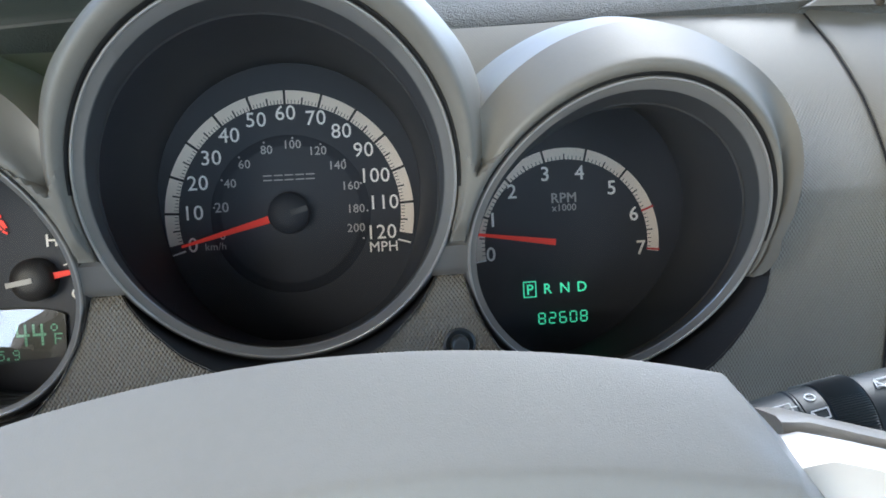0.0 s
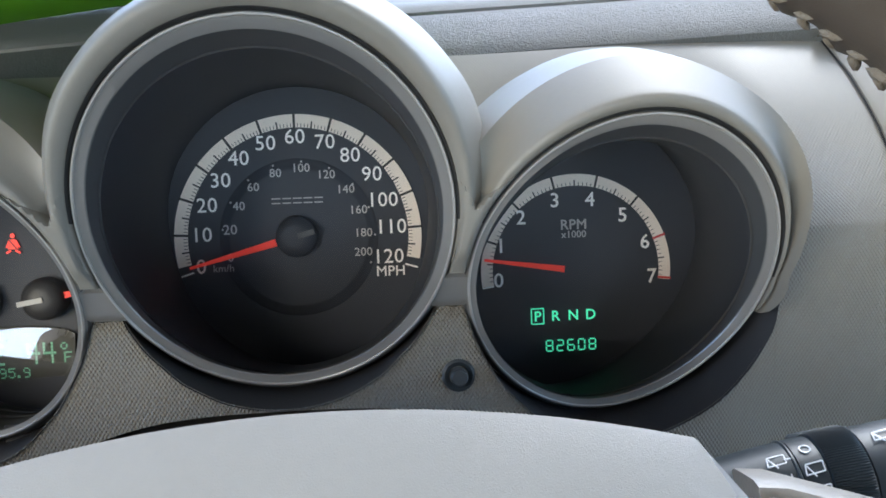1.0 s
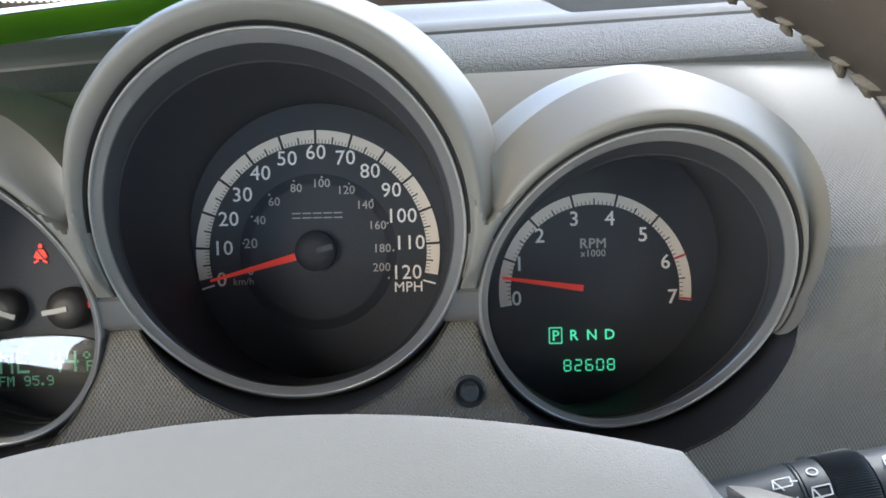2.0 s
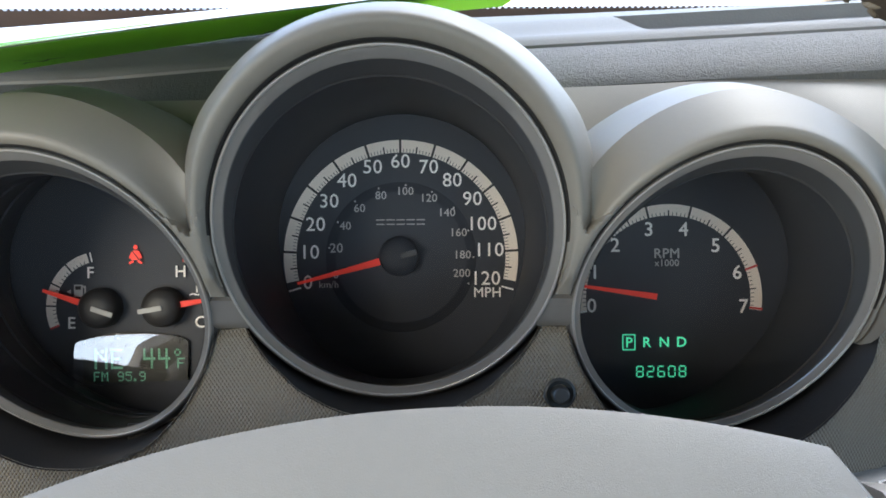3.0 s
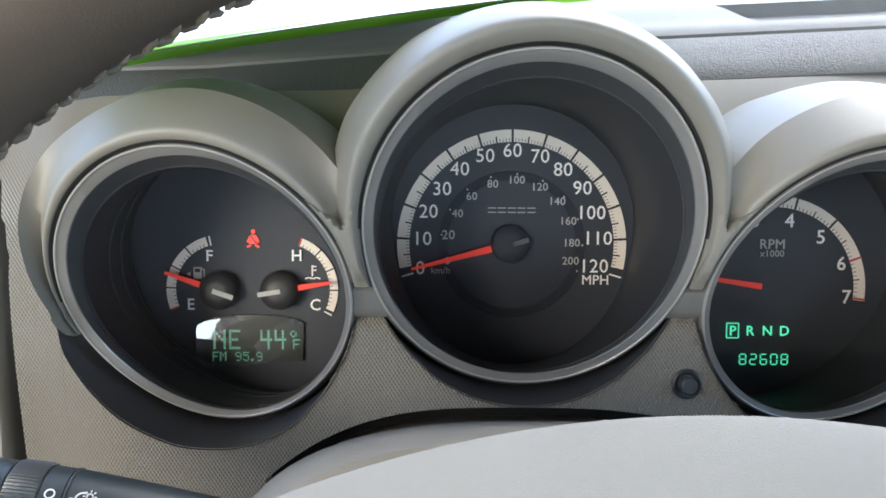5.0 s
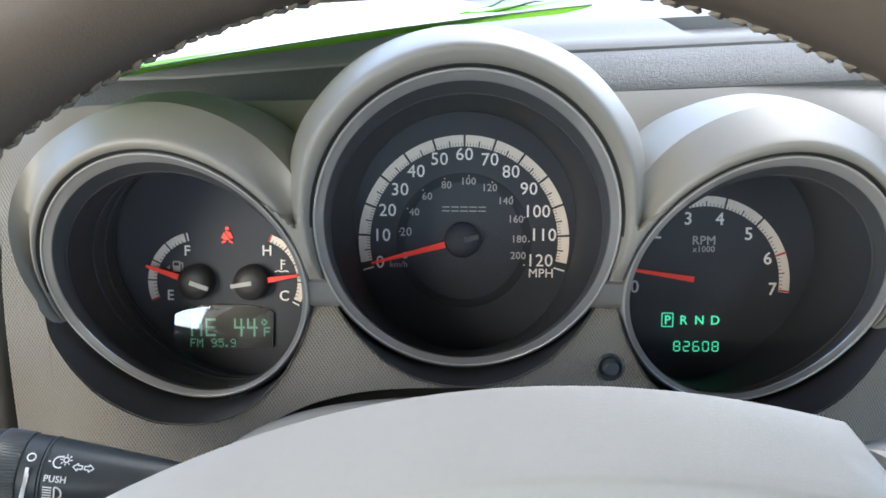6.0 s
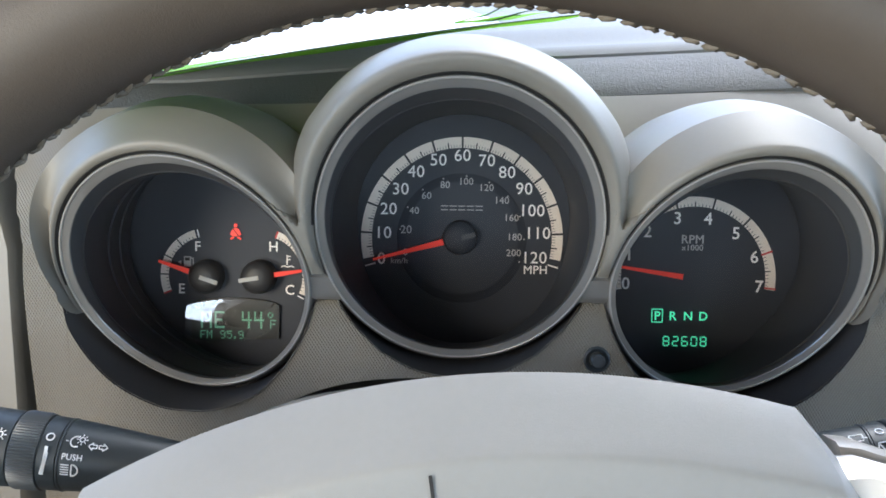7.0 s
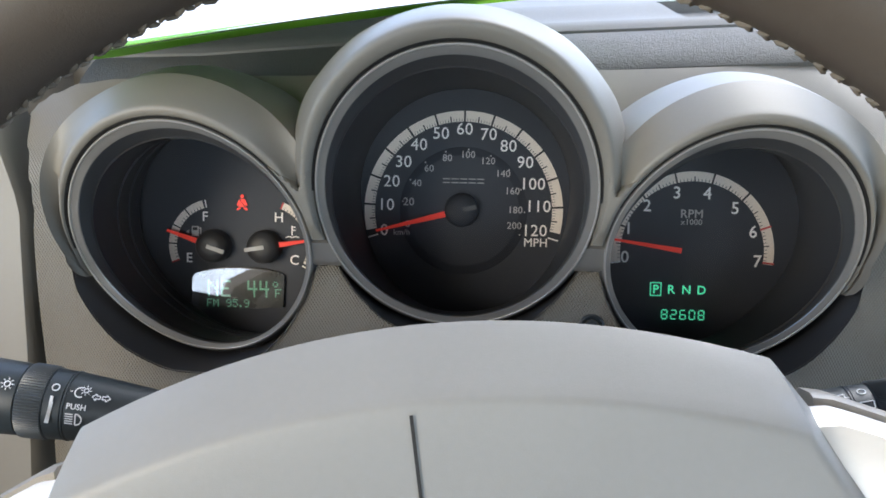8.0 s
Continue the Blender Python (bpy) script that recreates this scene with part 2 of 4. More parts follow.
def arc_band(cx, cz, r0, r1, a0, a1, y, depth=0.0003, steps=48):
    """A flat band between two radii from angle a0 to a1 (degrees)."""
    angles = [radians(a0 + (a1 - a0) * k / steps) for k in range(steps + 1)]
    ring = [(cx + r1 * math.cos(a), cz + r1 * math.sin(a)) for a in angles]
    ring += [(cx + r0 * math.cos(a), cz + r0 * math.sin(a)) for a in reversed(angles)]
    bm = bmesh.new()
    n = steps + 1
    for yy in (y, y + depth):
        vs = [bm.verts.new((x, yy, z)) for x, z in ring]
        for k in range(steps):
            bm.faces.new((vs[k], vs[k + 1], vs[2 * n - 2 - k], vs[2 * n - 1 - k]))
    return bm


def writing(name, body, size, x, z, y, mat, parent, bold=0.0, widen=1.0, m=None, align="CENTER"):
    """A word or number in the built-in font, as a mesh in the plane of a dial."""
    cu = bpy.data.curves.new(name, "FONT")
    cu.body, cu.size, cu.align_x, cu.align_y, cu.space_character = body, size, align, "CENTER", 1.04
    cu.extrude, cu.resolution_u = 0.00012, 3
    tmp = bpy.data.objects.new(name, cu)
    scene.collection.objects.link(tmp)
    me = bpy.data.meshes.new_from_object(tmp.evaluated_get(bpy.context.evaluated_depsgraph_get()))
    bpy.data.objects.remove(tmp)
    bpy.data.curves.remove(cu)
    bm = bmesh.new()
    bm.from_mesh(me)
    if bold:
        for k, (dx, dy) in enumerate(((1, 0), (-1, 0), (0, 1), (0, -1))):
            me.transform(Matrix.Translation((0, 0, 0.000004 * (k + 1))))
            extra = bmesh.new()
            extra.from_mesh(me)
            bmesh.ops.translate(extra, verts=extra.verts, vec=(dx * bold * size, dy * bold * size, 0))
            merge(bm, extra)
    bpy.data.meshes.remove(me)
    zs = [v.co.y for v in bm.verts]
    mid = (min(zs) + max(zs)) / 2
    for v in bm.verts:
        p = Vector((v.co.x * widen, -v.co.z, v.co.y - mid))
        v.co = (m @ p) if m is not None else Vector((x + p.x, y + p.y, z + p.z))
    return part(name, bm, mat, parent, smooth=False)


def smooth_step(a, b, x):
    t = max(0.0, min(1.0, (x - a) / (b - a)))
    return t * t * (3 - 2 * t)


def table(x, *pairs):
    """Smooth interpolation in a short table of (x, value)."""
    if x <= pairs[0][0]:
        return pairs[0][1]
    for (x0, v0), (x1, v1) in zip(pairs, pairs[1:]):
        if x <= x1:
            return v0 + (v1 - v0) * smooth_step(x0, x1, x)
    return pairs[-1][1]


# ---- outlines of the three gauges, in the dash frame (x right, z up along the dials, y into the dash) ----
def bezel_y(z):
    """Depth of the slanted plane in which the trim rings lie: their tops lean towards the driver."""
    return -0.0977 - 0.56 * z


def crown_y(z):
    """Depth of the crowns of the hoods."""
    return -0.112 - 0.23 * (z - 0.0138)


def egg(a, side):
    """The side gauges' egg; a: angle, side: 1 for the tachometer, -1 for the fuel gauge."""
    r = (0.05497 + 0.00070 * math.cos(a) + 0.00056 * math.sin(a) - 0.00001 * math.cos(2 * a) + 0.00127 * math.sin(2 * a) - 0.00004 * math.cos(3 * a) + 0.00035 * math.sin(3 * a) + 0.00042 * math.cos(4 * a) - 0.00007 * math.sin(4 * a))
    return side * (0.1228 + r * math.cos(a)) + (0.0008 * (1 + math.cos(a)) if side > 0 else 0.0), -0.0152 + r * math.sin(a)


def round_one(a):
    return 0.0002 + 0.0622 * math.cos(a), 0.00925 + 0.0618 * math.sin(a)


def seat_egg(a, side):
    """The wider opening in the dash in which a side gauge sits."""
    r = (0.05201 - 0.00104 * math.cos(a) - 0.00034 * math.sin(a) + 0.00167 * math.cos(2 * a) + 0.00407 * math.sin(2 * a)
         + 0.00022 * math.cos(3 * a) + 0.00021 * math.sin(3 * a) + 0.0002 * math.cos(4 * a))
    return side * (0.1205 + r * math.cos(a)), -0.010 + r * math.sin(a)


def seat_round(a):
    return 0.001 + 0.061 * math.cos(a), 0.0138 + 0.0595 * math.sin(a)


SEATS = {"speed": seat_round, "tach": lambda a: seat_egg(a, 1), "fuel": lambda a: seat_egg(a, -1)}
LENS_DISH = 0.006
OUTLINES = {"speed": round_one, "tach": lambda a: egg(a, 1), "fuel": lambda a: egg(a, -1)}


def along(shape, a, off):
    """The point of an outline at angle a, moved outwards by off."""
    x, z = shape(a)
    x1, z1 = shape(a + 0.01)
    x0, z0 = shape(a - 0.01)
    tx, tz = x1 - x0, z1 - z0
    l = math.hypot(tx, tz)
    nx, nz = tz / l, -tx / l
    cx, cz = (shape(0)[0] + shape(math.pi)[0]) / 2, (shape(0)[1] + shape(math.pi)[1]) / 2
    if nx * (x - cx) + nz * (z - cz) < 0:
        nx, nz = -nx, -nz
    return x + nx * off, z + nz * off, z


def ring(shape, profile, steps=120, a0=0.0, a1=2 * math.pi, height=None, close=True):
    """Sweep (offset, depth) round an outline; height(a) scales the offset."""
    rows = []
    n = steps if close else steps + 1
    for k in range(n):
        a = a0 + (a1 - a0) * k / steps
        h = height(a) if height else 1.0
        row = []
        for off, dy in profile:
            x, z, z0 = along(shape, a, off * h if off < 0 else off)
            row.append((x, bezel_y(z) + dy, z))
        rows.append(row)
    return rows


# ---- dashboard ----
def skirt_width(kind, a):
    """Width of the dark surround below a bezel, at angle a in degrees (mirrored for the fuel gauge)."""
    if kind == "speed":
        return table(abs((a % 360) - 270), (0, 0.0068), (16, 0.0065), (30, 0.0055), (42, 0.0040), (55, 0.0032), (66, 0.0022))
    return table(a % 360, (190, 0.0014), (210, 0.0021), (226, 0.0036), (246, 0.0058), (269, 0.0070), (288, 0.0085), (312, 0.0096), (338, 0.0098), (350, 0.0080))


def hole_bounds(kind, lower):
    """Function of x: the lower or upper edge of the hole in the fascia round a gauge."""
    pts = []
    for k in range(361):
        a = radians(k)
        w = skirt_width(kind, k) if 190 <= k <= 346 else (0.0 if kind == "speed" else 0.0095 * smooth_step(128, 92, k if k < 346 else 0))
        w = max(w, 0.0012)
        x, z, _ = along(OUTLINES[kind] if 190 <= k <= 346 else SEATS[kind], a, w)
        pts.append((x, z))
    xs = [p[0] for p in pts]

    def bound(x):
        if not min(xs) < x < max(xs):
            return None
        found = []
        for (xa, za), (xb, zb) in zip(pts, pts[1:]):
            if (xa - x) * (xb - x) <= 0 and xa != xb:
                found.append(za + (zb - za) * (x - xa) / (xb - xa))
        return (min(found) if lower else max(found)) if found else None
    return bound


LOW = {k: hole_bounds(k, True) for k in OUTLINES}
UP = {k: hole_bounds(k, False) for k in OUTLINES}
FASCIA_L, FASCIA_R = -0.2045, 0.262
UPPER_L = -0.2210


def fascia_y(x, z):
    mid = smooth_step(0.20, 0.16, abs(x))
    apex = -0.006 - 0.03 * mid
    if z < apex:
        y = table(z, (-0.14, -0.065 - 0.013 * mid), (apex, -0.0815))
    else:
        y = -0.0815 + 0.054 * ((z - apex) / (0.078 - apex)) ** 1.5
    if x < -0.165:
        y += ((-0.165 - x) / 0.035) ** 2 * 0.0015
    if x > 0.2:
        y += ((x - 0.2) / 0.06) ** 2 * 0.004
    return y


def build_dashboard():
    dash = thing("dashboard", "beige plastic dashboard with woven-pattern fascia and grained padded edge", "dashboard", (0.0, -0.02, 0.0))
    rows = []
    n = 720
    for i in range(n + 1):
        x = FASCIA_L + (FASCIA_R - FASCIA_L) * i / n
        low = [LOW[k](x) for k in OUTLINES]
        z_low = min([v for v in low if v is not None] + [0.0])
        if 0.054 < abs(x) < 0.068:
            z_low = min(z_low, table(abs(x), (0.054, 0.0), (0.0590, -0.0240), (0.0642, -0.0245), (0.068, 0.0)))
        arch = -0.0600 - 0.031 * min(1.0, abs(x / 0.104)) ** 3.2
        foot = arch if abs(x) < 0.104 else -0.16
        z_low = max(z_low, foot + 0.0002)
        row = [(x, fascia_y(x, foot) + 0.012, foot)]
        row += [(x, fascia_y(x, z), z) for z in (foot + (z_low - foot) * k / 16 for k in range(17))]
        rows.append(row)
    fascia = part("fascia", grid(rows), M_FASCIA, dash, "beige fascia with a fine woven relief")
    rows = []
    for i in range(n + 1):
        x = UPPER_L + (FASCIA_R - UPPER_L) * i / n
        top = table(x, (-0.2210, 0.0480), (-0.2180, 0.0535), (-0.2120, 0.0585), (-0.2000, 0.0640), (-0.180, 0.0670), (-0.165, 0.0680), (-0.1, 0.070), (0.0, 0.074), (0.3, 0.084))
        up = [UP[k](x) for k in OUTLINES]
        z_up = max([v for v in up if v is not None] + [0.0])
        if x < -0.2045:
            z_up = table(x, (-0.2210, 0.0470), (-0.2153, 0.0295), (-0.2090, 0.0125), (-0.2045, 0.0))
        top = max(top, z_up + 0.001)
        rows.append([(x, fascia_y(x, z), z) for z in (z_up + (top - z_up) * k / 14 for k in range(15))])
    part("upper_fascia", grid(rows), M_FASCIA, dash, "beige fascia with a fine woven relief")

    # padded strip, seam and top pad run across the car; local frame of the world turned back into the dash frame
    inv = D0.inverted()

    def w(x, y, z):
        return inv @ Vector((x, y, z))

    def crown(x):
        return 0.05 * max(-0.25, min(0.45, x - 0.1)) - (0.10 * (-0.02 - x) if x < -0.02 else 0) * 0.3

    xs = [-0.2115 + 0.9665 * k / 100 for k in range(101)]
    strip = [(-0.004, 1.172), (-0.006, 1.1815), (-0.0035, 1.1845), (0.004, 1.189), (0.014, 1.1935), (0.023, 1.1965), (0.0275, 1.1972), (0.029, 1.196), (0.029, 1.19)]
    part("padded_strip", grid([[w(x, y, z + crown(x) + (0.011 * smooth_step(0.085, 0.06, abs(x)) if z < 1.175 else 0.0)) for y, z in strip] for x in xs]), M_STRIP, dash, "grained soft-touch strip")
    part("seam", grid([[w(x, y, z + crown(x)) for y, z in ((0.0285, 1.193), (0.0335, 1.193))] for x in xs]), M_GAP, dash, "dark seam")
    lip = [(0.0297, 1.19), (0.0297, 1.1985), (0.0325, 1.2005), (0.036, 1.2018), (0.040, 1.2024)]
    part("front_lip", grid([[w(x, y, z + crown(x)) for y, z in lip] for x in xs]), M_TOP, dash)

    def top_z(x, y):
        return table(y, (0.04, 1.2024), (0.09, 1.2085), (0.2, 1.2085), (0.46, 1.2035)) + crown(x) * (1 - 0.6 * smooth_step(0.1, 0.4, y))

    def slot_left(y):
        return 0.1235 - 0.010 * (y - 0.040) / 0.046

    ys = [0.040 + 0.046 * k / 8 for k in range(9)]
    rows = []
    for k in range(41):
        t = k / 40
        rows.append([w(-0.2115 + (slot_left(y) + 0.2115) * t, y, top_z(-0.2115 + (slot_left(y) + 0.2115) * t, y)) for y in ys])
    part("top_pad", grid(rows), M_TOP, dash, "smooth dash top")
    ys = [0.086 + 0.374 * k / 16 for k in range(17)]
    part("rear_pad", grid([[w(x, y, top_z(x, y)) for y in ys] for x in xs]), M_TOP, dash, "smooth dash top")
    slot = []
    for k in range(31):
        t = k / 30
        row = []
        for y, dz in ((0.040, 0.0), (0.0420, -0.006), (0.060, -0.0085), (0.0835, -0.007), (0.086, 0.0)):
            x0 = slot_left(y)
            x = x0 + (0.755 - x0) * t
            row.append(w(x, y, top_z(x, y) + dz))
        slot.append(row)
    bm = grid(slot)
    part("defroster_slot", bm, M_TOP, dash, "recessed windscreen vent slot")
    # end of the dash beside the door
    rows = []
    for k in range(25):
        z = -0.17 + 0.235 * k / 24
        x1 = -0.2140 + 0.003 * smooth_step(0, -0.1, z) - 0.34 * max(0.0, z)
        rows.append([(x1, -0.035, z), (x1, -0.066, z), (x1 - 0.003, -0.070, z), (x1 - 0.05, -0.071, z), (x1 - 0.2, -0.05, z)])
    part("dash_end", grid(rows), M_HOOD, dash, "beige dash end beside the door")
    part("shut_gap", grid([[(-0.42, y, z), (-0.185, y, z)] for z, y in ((-0.17, -0.034), (-0.02, -0.030), (0.05, 0.004))]), M_GAP, dash, "dark gap at the dash end")
    # centre stack beyond the fascia
    rows, gap = [], []
    for k in range(25):
        z = -0.2 + 0.285 * k / 24
        x1 = table(z, (0.012, 0.2398), (0.040, 0.2400), (0.059, 0.2383), (0.0826, 0.2342), (0.098, 0.2310))
        def front(x):
            return fascia_y(min(x, 0.262), z) - 0.0025
        rows.append([(x1, front(x1) + 0.006, z), (x1 + 0.0008, front(x1) + 0.001, z), (x1 + 0.003, front(x1), z), (x1 + 0.03, front(x1 + 0.03), z), (x1 + 0.4, front(0.262) + 0.03, z)])
        gap.append([(x1 - 0.0006, fascia_y(x1, z) - 0.0006, z), (x1 + 0.001, fascia_y(x1, z) - 0.0006, z)])
    cheek = []
    for k in range(9):
        t = k / 8
        b = Vector((0.2312 + 0.021 * t + 0.038 * t * t, -0.0345 + 0.002 * t + 0.002 * t * t, 0.0800 + 0.012 * t + 0.020 * t * t))
        cheek.append([b + Vector((0.0012, 0.034, 0.0)), b + Vector((0.0, 0.0025, 0.0)), b + Vector((0.0008, 0.0006, 0.0)), b + Vector((0.003, 0.0, 0.0)), b + Vector((0.4, 0.004, 0.0))])
    part("panel_cheek", grid(cheek), M_UPPER, dash, "raised edge of the centre panel")
    part("stack_gap", grid(gap), M_GAP, dash, "dark joint")
    part("centre_panel", grid(rows), M_UPPER, dash, "grey-beige centre panel")
    # flat black sheet in place of the deep shade behind the column opening
    part("column_shade_sheet", grid([[(x, -0.052, z) for x in (-0.112, 0.112)] for z in (-0.17, -0.0665)]), M_GAP, dash, "black sheet standing for the shade in the column opening")
    return dash


dashboard = build_dashboard()


# ---- gauges ----
def flare(kind, a):
    """How far the tube opens towards the dial: upwards and outwards, but not towards the neighbouring gauge."""
    if kind == "speed":
        return -0.002 + (0.016 * math.sin(a) ** 2 if math.sin(a) < 0 else -0.003 * math.sin(a))
    return -0.002 + 0.015 * smooth_step(-0.85, -0.3, math.cos(a))


def build_gauge(name, kind, label):
    shape = OUTLINES[kind]
    cx = (shape(0)[0] + shape(math.pi)[0]) / 2
    g = thing(name, label, "gauge", (cx, 0.0, -0.05))
    slim = (lambda a: 1.0) if kind == "speed" else (lambda a: (0.75 if kind == "tach" else 0.60) + (0.25 if kind == "tach" else 0.40) * smooth_step(-0.55, 0.45, math.cos(a)))
    bezel = part("bezel", grid(ring(shape, [(0.0012, 0.0016), (0.0005, 0.0002), (-0.0001, 0.0), (-0.0005, 0.0002), (-0.0034, 0.0010), (-0.0038, 0.0016)], 160, height=slim), closed=True),
                 M_SILVER, g, "silver-painted trim ring", sharp=28)
    part("bright_edge", grid(ring(shape, [(0.0006, 0.0002), (0.00025, -0.0008), (-0.0003, -0.0008), (-0.0006, 0.0008)], 160, height=lambda a: 1.0), closed=True), M_CHROME, bezel, "thin bright edge line")
    part("bezel_side", grid(ring(shape, [(0.0012, 0.0015), (0.0022, 0.0034), (0.0026, 0.0070), (0.0027, 0.016)], 140), closed=True), M_SIDE, g, "side of the trim ring, its shade put into the colour")
    # the dark inner ring runs back and slightly down from the silver one
    rows = []
    for r in ring(shape, [(-0.0037, 0.0013)], 140, height=slim):
        p = Vector(r[0])
        inward = Vector((cx - p.x, 0.0, -0.005 - p.z)).normalized()
        rows.append([tuple(p + Vector((0, 0.0105 * t, -0.0024 * t)) + inward * 0.0006 * t) for t in (0, 0.03, 0.97, 1)] + [tuple(p + Vector((0, 0.0112, -0.0024)) + inward * 0.0012)])
    part("inner_ring", grid(rows, closed=True), M_INNER, g, "dark grey inner ring")
    rows = [[Vector(r[-1]), Vector(r[-1]) + Vector((0, 0.012, 0))] for r in rows]
    for k, r in enumerate(rows):
        a = 2 * math.pi * k / 140
        x, z, _ = along(SEATS[kind], a, flare(kind, a))
        end, start = Vector((x, 0.004, z)), r[-1]
        inward = Vector((cx - x, 0.0, -0.005 - z)).normalized()
        for f, lift in ((0.30, 0.0), (0.31, 0.0007), (0.58, 0.0007), (0.59, 0.0014), (0.80, 0.0014), (0.81, 0.0018)) if kind == "fuel" else ():
            r.append(start.lerp(end, f) + inward * lift)
        r.append(end)
    part("tube", grid(rows, closed=True), M_BLACK, g, "black tube")
    # dark surround below the bezel, falling from the edge of the fascia to the ring
    a0, a1 = (182, 358) if kind != "speed" else (200, 340)
    rows = []
    for k in range(91):
        deg = a0 + (a1 - a0) * k / 90
        a = radians(deg)
        wd = skirt_width("speed" if kind == "speed" else "tach", deg)
        x, z, _ = along(shape, a, min(0.0031, wd - 0.0002))
        near = Vector((x, bezel_y(z) + 0.0095, z))
        x, z, _ = along(shape, a, wd + 0.0004)
        edge = Vector((x, min(fascia_y(x, z) - 0.0012, near.y + 0.004), z))
        x, z, _ = along(shape, a, wd + 0.0010)
        rows.append([near + Vector((0, 0.006, 0)), near] + [near.lerp(edge, t) + Vector((0, 0.0016 * math.sin(math.pi * t), 0)) for t in (0.1, 0.35, 0.65, 0.9)] + [edge, Vector((x, fascia_y(x, z) + 0.0015, z))])
    part("surround", grid(rows), M_SKIRT, g, "dark recessed surround")
    # brow over the upper half
    if kind == "speed":
        s0, s1 = radians(-15), radians(195)

        def height(a):
            d = abs(math.degrees(a) - 90)
            right = max(0.0, math.cos(a))
            return table(d, (0, 0.0212), (30, 0.0205), (55, 0.0190), (88, 0.0134), (98, 0.0050), (105, 0.0009)) + (0.0012 * right + 0.0026 * max(0.0, -math.cos(a))) * smooth_step(104, 86, d)
        prof = [(0.0, 0.012), (0.0, 0.0012), (0.03, -0.0010), (0.10, -0.0034), (0.18, -0.0052), (0.25, -0.0060), (0.31, -0.0056), (0.37, -0.0040), (0.5, 0.0012), (0.62, 0.0062), (0.78, 0.0135), (0.9, 0.0215), (0.98, 0.034), (1.0, 0.05), (1.0, 0.1)]
    else:
        s0, s1 = radians(-17), radians(174)

        def height(a):
            d = math.degrees(a)
            if d > 140:
                return table(d, (140, 0.0230), (158, 0.0105), (168, 0.0035), (174, 0.0009))
            if d > 85:
                return 0.0295 - 0.0065 * ((d - 85) / 55) ** 1.7
            outer = 0.0295 - 0.0114 * ((85 - d) / 95) ** 1.5 - 0.0088 * smooth_step(48, 0, d)
            return outer * (0.25 + 0.75 * math.sqrt(max(0.0, 1 - max(0.0, (-9 - d) / 8) ** 2)))
        prof = [(0.0, 0.012), (0.0, 0.0012), (0.02, -0.0006), (0.06, -0.0024), (0.10, -0.0034), (0.14, -0.0036), (0.18, -0.0028), (0.24, -0.0008), (0.40, 0.0042), (0.56, 0.0092), (0.70, 0.0136), (0.78, 0.0215), (0.86, 0.030), (0.93, 0.038), (0.98, 0.048), (1.0, 0.06), (1.0, 0.1)]
    rows = []
    for k in range(121):
        a = s0 + (s1 - s0) * k / 120
        h = height(a)
        row = []
        squash = min(1.0, h / 0.012)
        lx, lz, _ = along(shape, a, 0.0011)
        ox, oz, z0 = along(SEATS[kind], a, 0.0009 + h)
        if math.hypot(ox - cx, oz) < math.hypot(lx - cx, lz) + 0.0016:
            ox, oz, z0 = along(shape, a, 0.0027 + 0.2 * h)
        ly = bezel_y(lz)
        back = crown_y(z0) + (0.05 if kind == "speed" else table(abs(math.degrees(a) - 90), (25, 0.05), (75, 0.026))) - ly
        for f, dy in prof:
            if f > 0.3:
                dy = dy + (back - 0.05) * smooth_step(0.3, 1.0, f)
            row.append((lx + (ox - lx) * f, ly + (dy * squash if dy < 0 else dy), lz + (oz - lz) * f))
        rows.append(row)
    part("shadow_line", grid(ring(shape, [(0.0009, 0.0006), (0.0010, -0.0004), (0.0013, -0.0014), (0.0016, -0.0016), (0.0018, -0.0012)], 120, s0 + 0.25, s1 - 0.3, close=False)), M_GAP, g, "thin dark joint between ring and hood")
    hood = part("hood", grid(rows, cap_ends=True), M_HOOD, g, "smooth beige hood over the gauge", sharp=85)
    if kind != "speed":  # a crisp crease between the front and the top of the side hoods
        fold, n = [p[0] for p in prof].index(0.70), len(prof)
        for e in hood.data.edges:
            i, j = e.vertices
            if i % n == fold and j % n == fold:
                e.use_edge_sharp = True
    return g, hood, bezel


def ticks(cx, cz, r0, r1, degs, width, y):
    bm = bmesh.new()
    for d in degs:
        a = radians(d)
        merge(bm, bar(cx + r0 * math.cos(a), cz + r0 * math.sin(a), cx + r1 * math.cos(a), cz + r1 * math.sin(a), width, y, 0.0002))
    return bm


